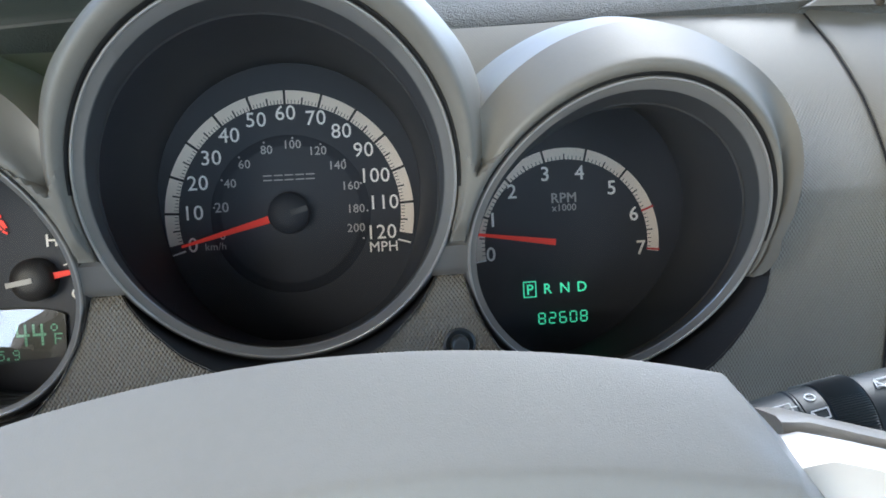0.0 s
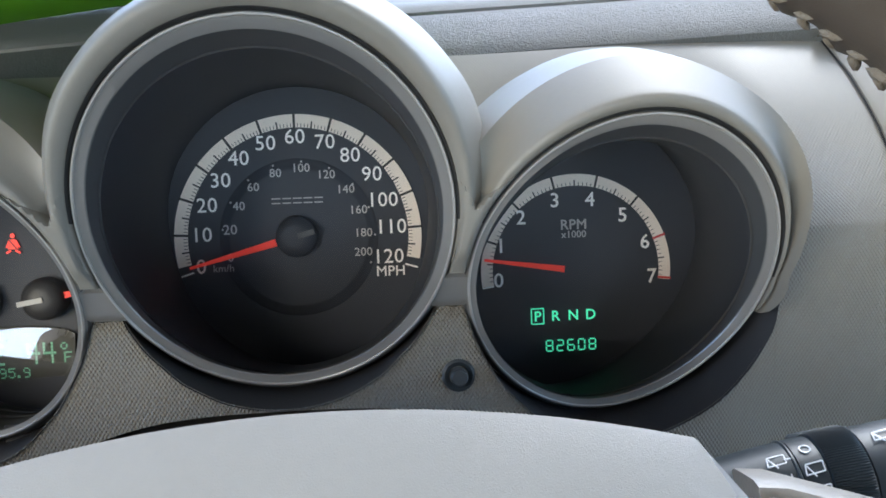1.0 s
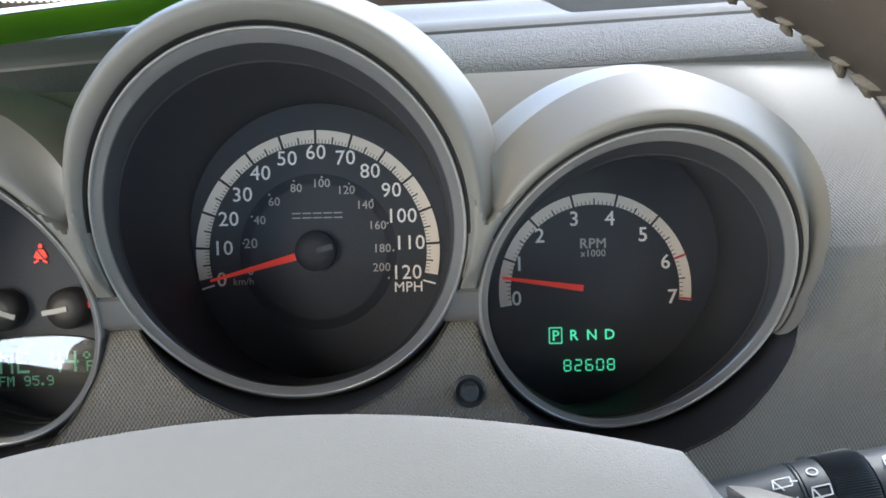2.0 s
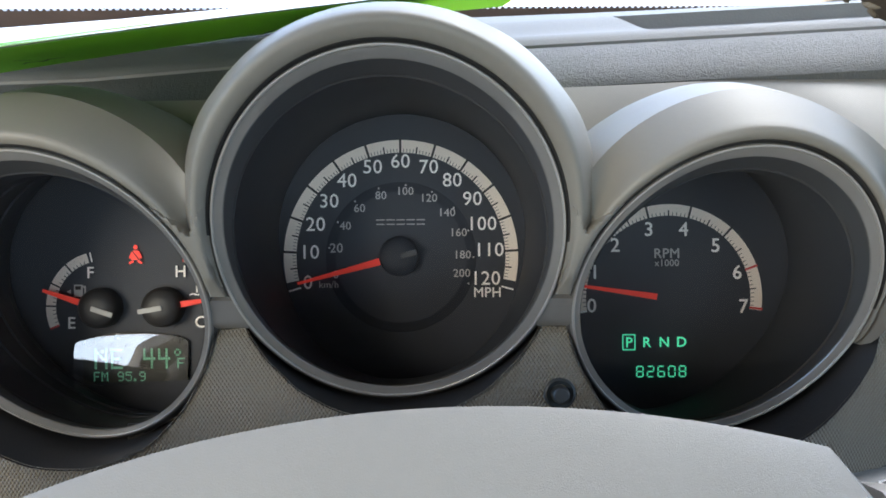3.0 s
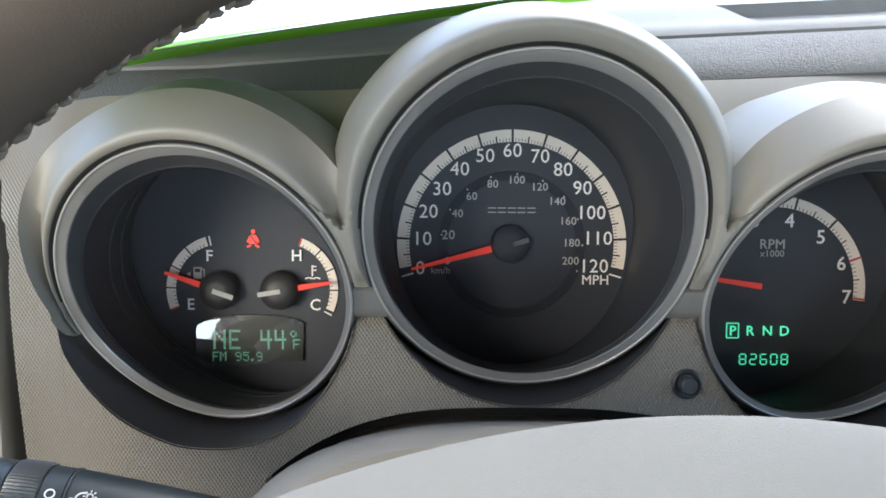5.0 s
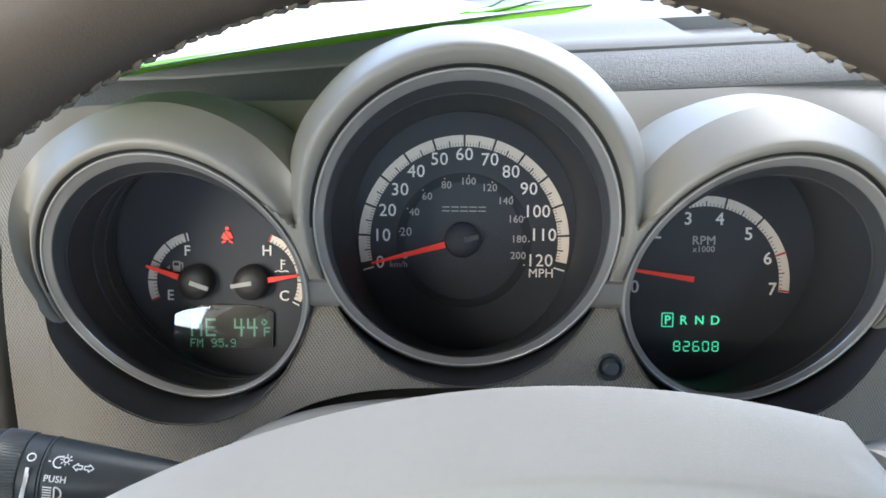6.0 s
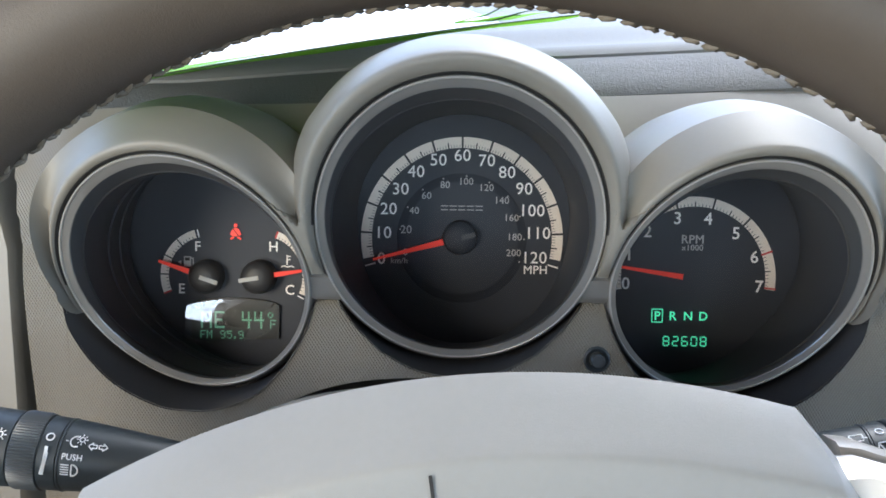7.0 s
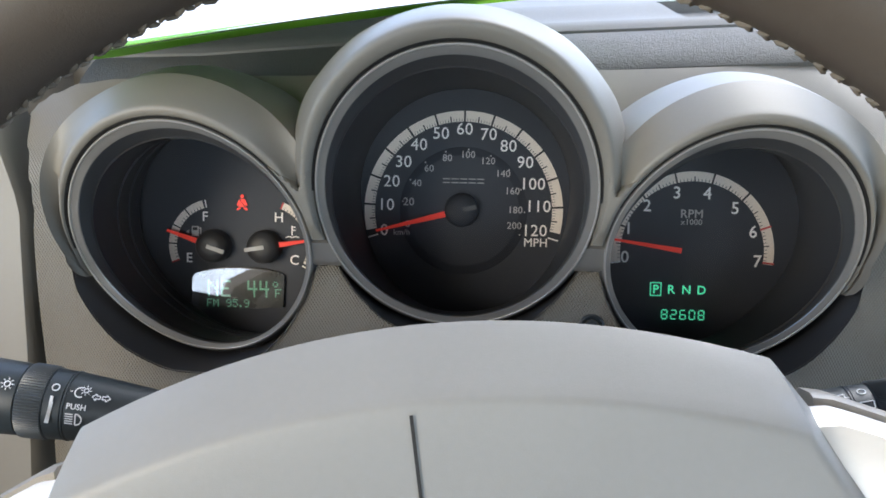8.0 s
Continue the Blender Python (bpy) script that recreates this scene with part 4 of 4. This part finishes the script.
layers = [(hub_outline(0.0690, 0.0502, 0.018, -0.085, 0.0965, 0.119), 0.030), (hub_outline(0.0731, 0.0543, 0.018, -0.086, 0.0992, 0.1215), 0.0130),
          (hub_outline(0.0722, 0.0534, 0.0178, -0.0858, 0.0997, 0.1217), 0.0121), (hub_outline(0.0650, 0.0464, 0.014, -0.083, 0.1018, 0.1200), 0.0062), (hub_outline(0.0575, 0.0392, 0.010, -0.081, 0.1032, 0.1185), 0.0001),
          (hub_outline(0.0545, 0.0363, 0.0078, -0.0795, 0.1030, 0.1170), -0.0023), (hub_outline(0.0536, 0.0354, 0.0070, -0.079, 0.1026, 0.1165), -0.0029), (hub_outline(0.0526, 0.0345, 0.0062, -0.0782, 0.1018, 0.1158), -0.0032), (hub_outline(0.0515, 0.0335, 0.0055, -0.0775, 0.1010, 0.1150), -0.0033),
          (hub_outline(0.0440, 0.0270, 0.002, -0.073, 0.0945, 0.1080), -0.0027), (hub_outline(0.030, 0.0150, -0.004, -0.055, 0.070, 0.0780), -0.0012), (hub_outline(0.010, 0.004, -0.01, -0.03, 0.03, 0.033), 0.0010)]
rows = [[(u, y + HUB_Y, v + HUB_Z) for u, v in pts + pts[:1]] for pts, y in layers]
bm = grid(rows)
bmesh.ops.remove_doubles(bm, verts=bm.verts, dist=1e-6)
bmesh.ops.holes_fill(bm, edges=[e for e in bm.edges if e.is_boundary and max(abs(v.co.x) for v in e.verts) < 0.04])
cover = part("airbag_cover", bm, M_HUB, wheel, "beige grained airbag cover", sharp=36)
rows = []
for k in range(13):
    v = 0.0505 - 0.092 * k / 12
    y = -0.0033 + 0.0043 * min(1.0, max(0.0, (0.0515 - v) / 0.0415))
    yy = y + HUB_Y
    rows.append([(-0.0015, yy - 0.0008, v + HUB_Z), (-0.0005, yy - 0.0008, v + HUB_Z)])
part("cover_split", grid(rows), M_GAP, cover, "narrow dark split line")
for side in (1, -1):
    rows = []
    for k in range(15):
        t = k / 14
        u = side * (0.094 + 0.095 * t)
        top = HUB_Z + 0.0415 - 0.44 * max(0.0, abs(u) - 0.115)
        low = HUB_Z - 0.034 - 0.014 * t
        y0 = HUB_Y + 0.014 - 0.024 * t * t
        rows.append([(u, y0 + 0.016, low), (u, y0 - 0.002, low + 0.002), (u, y0 - 0.008, low + 0.012), (u, y0 - 0.010, low + 0.02), (u, y0 - 0.010, top - 0.018), (u, y0 - 0.007, top - 0.007), (u, y0 - 0.001, top - 0.003), (u, y0 + 0.004, top - 0.0035), (u, y0 + 0.016, top - 0.006), (u, y0 + 0.016, low)])
    spoke = part("spoke", grid(rows, cap_ends=True), M_SPOKE, wheel, "pale champagne-painted spoke")
    rows = []
    for k in range(15):
        t = k / 14
        u = side * (0.112 + 0.077 * t)
        top = HUB_Z + 0.0415 - 0.44 * max(0.0, abs(u) - 0.115)
        y0 = HUB_Y + 0.014 - 0.024 * ((abs(u) - 0.094) / 0.095) ** 2
        rows.append([(u, y0 + 0.018, top - 0.012), (u, y0 + 0.018, top - 0.0010), (u, y0 + 0.0165, top - 0.0002), (u, y0 + 0.0075, top - 0.0004), (u, y0 + 0.0055, top - 0.0014), (u, y0 + 0.0050, top - 0.006)])
    part("spoke_trim", grid(rows, cap_ends=True), M_SHROUD, spoke, "grey plastic edge behind the spoke")
    pad = part("button_pad", box(*sorted((side * 0.121, side * 0.158)), HUB_Y - 0.0115, HUB_Y + 0.004, HUB_Z - 0.029, HUB_Z + 0.012, 0.003), M_STALK, spoke, "black rubber button pad")
    sign = plate([(side * 0.140 - 0.005, HUB_Z - 0.002), (side * 0.140 - 0.005, HUB_Z + 0.006), (side * 0.140 + 0.005, HUB_Z + 0.006), (side * 0.140 + 0.005, HUB_Z - 0.002)], HUB_Y - 0.0119, 0.0003)
    merge(sign, plate([(side * 0.140 - 0.004, HUB_Z - 0.024), (side * 0.140 + 0.004, HUB_Z - 0.024), (side * 0.140, HUB_Z - 0.017)], HUB_Y - 0.0119, 0.0003))
    part("button_sign", sign, M_GREYPRINT, spoke, smooth=False)

column = thing("steering_column", "beige plastic steering column shroud under the gauges", "steering column", (0.0, -0.12, -0.13))
rows = []
for y, apex, half in ((-0.045, -0.0720, 0.096), (-0.085, -0.0665, 0.099), (-0.110, -0.0590, 0.102), (-0.145, -0.0480, 0.1055), (-0.170, -0.0430, 0.104), (-0.180, -0.0440, 0.100), (-0.184, -0.050, 0.093), (-0.184, -0.075, 0.05)):
    row = []
    for k in range(41):
        a = math.pi * k / 40
        x = -half * math.copysign(abs(math.cos(a)) ** 0.75, math.cos(a))
        row.append((x, y, -0.125 + (apex + 0.125) * math.sin(a) ** 0.62))
    rows.append(row)
part("upper_shroud", grid(rows), M_SHROUD, column, "smooth beige upper shroud")
rows = [[(x, y, z) for x, z in ((-0.098, -0.125), (-0.08, -0.165), (0.08, -0.165), (0.098, -0.125))] for y in (-0.05, -0.184)]
part("lower_shroud", grid(rows), M_SHROUD, column, "smooth beige lower shroud")


def build_stalk(name, label, root, tip, icons, ribbed):
    """A control stalk: tapered shaft, collar with marks, knurled grip and end cap; local x runs from root to tip."""
    root, tip = Vector(root), Vector(tip)
    st = thing(name, label, "control stalk", tuple(root))
    length = (tip - root).length
    side = 1 if tip.x > root.x else -1
    ax = (tip - root).normalized()
    yy = Vector((0, 1, 0))
    zz = ax.cross(yy) * (1 if side > 0 else -1)
    zz = -zz if zz.z < 0 else zz
    yy = zz.cross(ax) if side > 0 else ax.cross(zz)
    m = Matrix((( *ax, 0), (*yy, 0), (*zz, 0), (0, 0, 0, 1))).transposed()
    m = Matrix.Translation(root) @ m
    turn = m @ Matrix.Rotation(radians(90), 4, "Y")
    shaft = part("shaft", lathe([(0.0050, -0.02), (0.0058, 0.0), (0.0085, 0.020), (0.0112, 0.045), (0.0128, 0.062), (0.0130, 0.0655), (0.0122, 0.0660)], turn, 48), M_STALK, st, "tapered black shaft")
    part("edge_ring", lathe([(0.0127, 0.0656), (0.0134, 0.0660), (0.0134, 0.0664), (0.0127, 0.0668)], turn, 48), M_STALK_BAND, st, "thin pale ring")
    collar = part("collar", lathe([(0.0122, 0.0666), (0.0132, 0.0670), (0.0134, 0.0732), (0.0128, 0.0736)], turn, 48), M_STALK, st, "black collar with pale marks")
    cap_at = 0.0842
    if not ribbed:
        rows = []
        for k in range(160):
            a = 2 * math.pi * k / 160
            rib = 0.00022 * (1 if k % 2 else -1)
            rows.append([turn @ Vector(((radius + rib * b) * math.cos(a), (radius + rib * b) * math.sin(a), h)) for radius, h, b in ((0.0128, 0.0735, 0), (0.0137, 0.0739, 0.9), (0.0139, 0.0750, 1), (0.0141, 0.0826, 1), (0.0139, 0.0834, 0.8), (0.0130, 0.0838, 0))])
        part("grip", grid(rows, closed=True), M_STALK_BAND, st, "finely ribbed grip")
    else:
        cap_at = 0.0848
        rows = []
        for k in range(260):
            a = 2 * math.pi * k / 260
            bump_r = 0.00022 * (1 if k % 2 else -1)
            tab = 0.0062 * smooth_step(0.66, 0.84, math.cos(a - math.radians(80)))
            rows.append([turn @ Vector(((r + b * bump_r + tab * b) * math.cos(a), (r + b * bump_r + tab * b) * math.sin(a), h)) for r, h, b in ((0.0128, 0.0735, 0), (0.0138, 0.0739, 0.9), (0.0142, 0.0750, 1), (0.0146, 0.0832, 1), (0.0142, 0.0840, 0.8), (0.0132, 0.0844, 0))])
        part("grip", grid(rows, closed=True), M_STALK, st, "finely ribbed grip with a raised tab")
    part("end_cap", lathe([(0.0128, cap_at - 0.0006), (0.0137, cap_at), (0.0142, cap_at + 0.014), (0.0130, cap_at + 0.019), (0.0, cap_at + 0.020)], turn, 48), M_STALK, st, "smooth black end cap")

    def mark(points_or_text, d, ang, size=0.0, host=shaft, radius=0.0131):
        """Print wrapped flat on the side of the stalk that faces the driver, d along, ang degrees up."""
        a = radians(ang)
        out = (-yy * math.cos(a) + zz * math.sin(a)).normalized()
        upw = (yy * math.sin(a) + zz * math.cos(a)).normalized()
        at = root + ax * d + out * radius
        right = ax if side > 0 else -ax
        base = Matrix((( *right, 0), (*(-out), 0), (*upw, 0), (0, 0, 0, 1))).transposed()
        base = Matrix.Translation(at) @ base
        if size:
            writing("mark", points_or_text, size, 0, 0, 0, M_ICON, host, 0.012, m=base)
        else:
            bm2 = bmesh.new()
            for x0, z0, x1, z1, w_ in points_or_text:
                merge(bm2, bar(x0, z0, x1, z1, w_ * (0.72 if w_ < 0.001 else 1.0), 0, 0.0003))
            for v in bm2.verts:
                v.co = base @ v.co
            part("mark", bm2, M_ICON, host, smooth=False)
    for item in icons:
        mark(*item[:3], size=item[3], host=collar if item[4] else shaft, radius=item[5])
    return st


def loop_bars(pts, w_, closed=True):
    out = [(*p, *q, w_) for p, q in zip(pts, pts[1:])]
    return out + [(*pts[-1], *pts[0], w_)] if closed else out


def circle_pts(cx, cz, r, n=12, a0=0, a1=360):
    return [(cx + r * math.cos(radians(a0 + (a1 - a0) * k / n)), cz + r * math.sin(radians(a0 + (a1 - a0) * k / n))) for k in range(n + (0 if a1 - a0 == 360 else 1))]


U = 0.001
WIPER = loop_bars([(-2.6 * U, -1.5 * U), (-2.0 * U, 1.3 * U), (2.6 * U, 1.7 * U), (2.4 * U, -1.0 * U)], 0.00045) + [(-1.8 * U, 0.9 * U, -0.2 * U, -2.2 * U, 0.00045)]
DASH_MARK = [(-1.0 * U, 0, 1.0 * U, 0, 0.0005)]
ROUND = loop_bars(circle_pts(0, 0, 1.35 * U), 0.0005)
SPRAY = loop_bars(circle_pts(0, -2.4 * U, 4.0 * U, 6, 40, 140) + circle_pts(0, -2.4 * U, 1.6 * U, 4, 140, 40), 0.00045) + [(0, -2.6 * U, 0, 0.6 * U, 0.00045), (-2.2 * U, 2.6 * U, -0.8 * U, 3.2 * U, 0.0004), (0.8 * U, 3.2 * U, 2.2 * U, 2.6 * U, 0.0004)]
DIMMER = loop_bars(circle_pts(0, 0, 2.0 * U, 8, 70, 300), 0.00055, False) + loop_bars(circle_pts(1.9 * U, 1.0 * U, 0.9 * U, 8), 0.0004) + [(1.9 * U + 1.3 * U * math.cos(k * math.pi / 4), 1.0 * U + 1.3 * U * math.sin(k * math.pi / 4), 1.9 * U + 2.0 * U * math.cos(k * math.pi / 4), 1.0 * U + 2.0 * U * math.sin(k * math.pi / 4), 0.00035) for k in range(8)] + [(-4.0 * U, 0, -2.8 * U, 0, 0.0005)]
ARROWS = loop_bars([(-3.4 * U, 0), (-1.9 * U, 1.3 * U), (-1.9 * U, 0.6 * U), (-0.4 * U, 0.6 * U), (-0.4 * U, -0.6 * U), (-1.9 * U, -0.6 * U), (-1.9 * U, -1.3 * U)], 0.0004) + loop_bars([(3.4 * U, 0), (1.9 * U, 1.3 * U), (1.9 * U, 0.6 * U), (0.4 * U, 0.6 * U), (0.4 * U, -0.6 * U), (1.9 * U, -0.6 * U), (1.9 * U, -1.3 * U)], 0.0004)
LAMP = loop_bars([(0.2 * U, 2.0 * U), (0.2 * U, -2.0 * U)] + circle_pts(0.4 * U, 0, 2.1 * U, 8, -85, 85), 0.0006) + [(-3.6 * U, z * U, -0.7 * U, z * U, 0.0005) for z in (-1.8, -0.9, 0, 0.9, 1.8)]
WEDGE = [(0.1 * U, 5.0 * U, -0.3 * U, -5.0 * U, 0.0011), (0.3 * U, 3.0 * U, -0.6 * U, -5.0 * U, 0.0012)]
SUNNY = loop_bars(circle_pts(0, 0, 1.1 * U), 0.0005) + [(1.6 * U * math.cos(k * math.pi / 4), 1.6 * U * math.sin(k * math.pi / 4), 2.4 * U * math.cos(k * math.pi / 4), 2.4 * U * math.sin(k * math.pi / 4), 0.0004) for k in range(8)]
wiper_stalk = build_stalk("wiper_stalk", "black wiper stalk with white symbols and a ribbed grip", (0.0782, -0.1685, -0.0752), (0.1967, -0.1765, -0.0592),
                          [(WIPER, 0.0618, 60, 0, False, 0.0129), (DASH_MARK, 0.0648, 60, 0, False, 0.0131), ("PULL", 0.0618, 36, 0.0030, False, 0.0129), (SPRAY, 0.0622, 13, 0, False, 0.0129),
                           (ROUND, 0.0702, 68, 0, True, 0.0136), (WIPER, 0.0702, 42, 0, True, 0.0136), (WIPER, 0.0702, 16, 0, True, 0.0136), (WIPER, 0.0905, 66, 0, True, 0.0144)], True)
signal_stalk = build_stalk("turn_signal_stalk", "black lighting and turn signal stalk with white symbols", (-0.0770, -0.1605, -0.0797), (-0.1970, -0.1685, -0.0647),
                           [(DIMMER, 0.0611, 42, 0, False, 0.0129), (ARROWS, 0.0532, 38, 0, False, 0.0124), ("PUSH", 0.0611, 17, 0.0030, False, 0.0129), (LAMP, 0.0611, -4, 0, False, 0.0129),
                            (ROUND, 0.0702, 44, 0, True, 0.0136), (WEDGE, 0.0702, 8, 0, True, 0.0137), (SUNNY, 0.0875, 38, 0, True, 0.0141)], False)


# ---- folded flyer lying over the hoods ----
flyer = thing("folded_flyer", "folded green and white paper flyer lying on the dashboard", "paper", (-0.05, -0.09, 0.085))


def fold_line(t):
    """The fold nearest the driver, from its corner near the door to the tip behind the speedometer."""
    x = -0.158 + 0.212 * t
    return Vector((x, -0.152 + 0.106 * t - 0.030 * t * t, 0.0605 + 0.062 * t - 0.0155 * t * t))


def leaf_back(t):
    """The far edge of the green leaf."""
    return fold_line(t) + Vector((-0.009 + 0.004 * t, 0.090 - 0.020 * t, 0.0148 - 0.0045 * t))


inv_d = D0.inverted()
rows, white = [], []
for k in range(41):
    t = k / 40
    f = fold_line(t)
    back = leaf_back(t)
    wave = 0.0010 * math.sin(9 * t)
    rows.append([f, f.lerp(back, 0.1) + Vector((0, 0, -0.0006)), f.lerp(back, 0.5) + Vector((0, 0, wave - 0.0008)), f.lerp(back, 1.0)])
    far = inv_d @ Vector((-0.33 + 0.36 * t, 0.20 + 0.02 * t, 1.1985 + 0.019 * t))
    white.append([f + Vector((0, 0.0002, 0.0006)), f.lerp(far, 0.04) + Vector((0, 0, 0.0012)), f.lerp(far, 0.35) + Vector((0, 0, 0.003)), f.lerp(far, 0.7) + Vector((0, 0, 0.002)), far])
part("green_leaf", grid(rows), M_GREEN, flyer, "bright green underside")
part("white_leaf", grid(white[:34]), M_PAPER, flyer, "white upper leaf")
rows, margin = [], []
for k in range(41):
    t = k / 40
    f = fold_line(t)
    rows.append([f + Vector((0, -0.0006, -0.0003)), f + Vector((0, -0.0006, 0.0002))])
    far = inv_d @ Vector((-0.33 + 0.36 * t, 0.20 + 0.02 * t, 1.1985 + 0.019 * t))
    w_m = 0.0005 + 0.03 * smooth_step(0.42, 0.02, t)
    if t < 0.4:
        margin.append([f + Vector((0, -0.0002, 0.0010)), f.lerp(far, w_m * 0.5) + Vector((0, 0, 0.0011)), f.lerp(far, w_m) + Vector((0, 0, 0.0015))])
part("fold_edge", grid(rows), M_INK, flyer, "thin dark printed line")
part("green_margin", grid(margin), M_GREEN, flyer, "bright green printed margin")


def stroke(pts, width):
    """A short ink stroke on the green leaf: pts are (along the fold, down the leaf)."""
    rows = []
    for n, (t, d) in enumerate(pts):
        f = fold_line(t)
        back = leaf_back(t)
        p = f.lerp(back, d) + Vector((0, -0.0006, -0.0018))
        wd = width * math.sin(math.pi * (n + 0.4) / (len(pts) - 0.2))
        along_leaf = (back - f).normalized() * wd
        rows.append([p - along_leaf, p, p + along_leaf])
    return grid(rows)


for pts, width in (([(0.135, 0.55), (0.15, 0.5), (0.165, 0.56), (0.18, 0.5), (0.2, 0.52)], 0.0016), ([(0.15, 0.34), (0.165, 0.42), (0.175, 0.62)], 0.0014),
                   ([(0.46, 0.72), (0.485, 0.80), (0.51, 0.78), (0.53, 0.66), (0.55, 0.58)], 0.0016), ([(0.505, 0.80), (0.52, 0.86), (0.54, 0.80)], 0.0012)):
    part("ink_stroke", stroke(pts, width), M_INK, flyer)
# folded corners fanned out behind the speedometer's hood
tip = Vector((-0.0034, -0.086, 0.1008))
for n, (p, q) in enumerate((((0.022, -0.082, 0.1035), (0.046, -0.074, 0.1098)), ((0.018, -0.078, 0.1085), (0.0296, -0.060, 0.1150)), ((0.020, -0.079, 0.1060), (0.052, -0.066, 0.1115)))):
    p, q = Vector(p), Vector(q)
    rows = []
    for k in range(7):
        u = k / 6
        a, b = tip.lerp(p, u), tip.lerp(q, u)
        rows.append([a, a.lerp(b, 0.5) + Vector((0, -0.0005, 0.0006 * math.sin(3 * u + n))), b])
    leaf = part("corner_leaf", grid(rows), M_GREEN, flyer, "fanned green paper corner")
    rows = []
    for k in range(7):
        u = 0.35 + 0.6 * k / 6
        a = tip.lerp(p, u).lerp(tip.lerp(q, u), 0.25 + 0.12 * n) + Vector((0, -0.0014, 0.0008 * math.sin(9 * u)))
        rows.append([a, a + Vector((0, -0.0002, 0.0007 * math.sin(math.pi * (k + 0.3) / 6.6)))])
    part("ink_stroke", grid(rows), M_INK, leaf)

# ---- cabin round the camera ----
lone("floor", box(-0.55, 1.15, -2.3, 0.6, 0.40, 0.45), M_TRIM, "beige carpeted cabin floor", "floor", "structure")
lone("ceiling", box(-0.55, 1.15, -2.3, 0.02, 1.62, 1.66), M_CLOTH, "light cloth headliner", "ceiling", "structure")
lone("wall_left", box(-0.52, -0.45, -2.3, 0.55, 0.45, 1.12), M_TRIM, "beige door trim below the window", "door", "structure")
lone("wall_right", box(1.05, 1.12, -2.3, 0.55, 0.45, 1.12), M_TRIM, "beige door trim below the window", "door", "structure")
lone("wall_front", box(-0.52, 1.12, 0.47, 0.55, 0.45, 1.190), M_TRIM, "bulkhead below the windscreen", "bulkhead", "structure")
lone("wall_rear", box(-0.52, 1.12, -2.3, -2.22, 0.45, 1.15), M_TRIM, "beige trim below the rear window", "wall", "structure")
for i, (x, y0, y1) in enumerate(((-0.47, -1.42, -1.30), (1.06, -1.42, -1.30), (-0.47, -2.3, -2.15), (1.06, -2.3, -2.15))):
    lone("trim_pillar_%d" % (i + 1), box(x, x + 0.05, y0, y1, 1.12, 1.62, 0.008), M_CLOTH, "light cloth-covered door pillar", "pillar", "structure")
for i, x in enumerate((-0.48, 1.06)):
    rows = []
    for k in range(9):
        t = k / 8
        y, z = 0.48 - 0.46 * t, 1.19 + 0.44 * t
        rows.append([(x, y - 0.04, z), (x + 0.06, y - 0.04, z), (x + 0.06, y + 0.03, z), (x, y + 0.03, z), (x, y - 0.04, z)])
    lone("trim_windscreen_pillar_%d" % (i + 1), grid(rows), M_CLOTH, "light windscreen pillar trim", "pillar", "structure")
rows = []
for k in range(21):
    x = -0.52 + 1.64 * k / 20
    bow = 0.10 * (1 - ((x - 0.3) / 0.85) ** 2)
    rows.append([(x, 0.40 + bow, 1.195), (x, 0.02 + bow * 0.3, 1.63)])
screen = lone("window_1", grid(rows), M_SHIELD, "clear raked windscreen", "windscreen", "structure")
screen.visible_shadow = False
rows = []
for k in range(41):
    x = -0.52 + 1.64 * k / 40
    bow = 0.10 * (1 - ((x - 0.3) / 0.85) ** 2)
    rows.append([(x, 0.396 + bow, 1.193), (x, 0.380 + bow, 1.211)])
lone("frit_band", grid(rows), M_FRIT, "dark ceramic band along the windscreen foot", "windscreen band", "structure")
# dots along the band's upper edge
bm = bmesh.new()
for k in range(200):
    x = -0.52 + 1.2 * k / 200
    bow = 0.10 * (1 - ((x - 0.3) / 0.85) ** 2)
    y, z = 0.3800 + bow, 1.2116
    f = bm.faces.new([bm.verts.new((x + 0.0017 * math.cos(q), y - 0.0010 * math.sin(q), z + 0.0011 * math.sin(q))) for q in [j * math.pi / 4 for j in range(8)]])
lone("frit_dots", bm, M_FRIT, "row of small dark dots on the windscreen", "windscreen band", "stuff")
lone("ground", grid([[(x, y, 0.0) for x in (-300, -20, 0, 20, 300)] for y in (-300, -20, 0, 20, 300)]), M_GROUND, "pale concrete ground outside the car", "ground", "structure", m=Matrix())
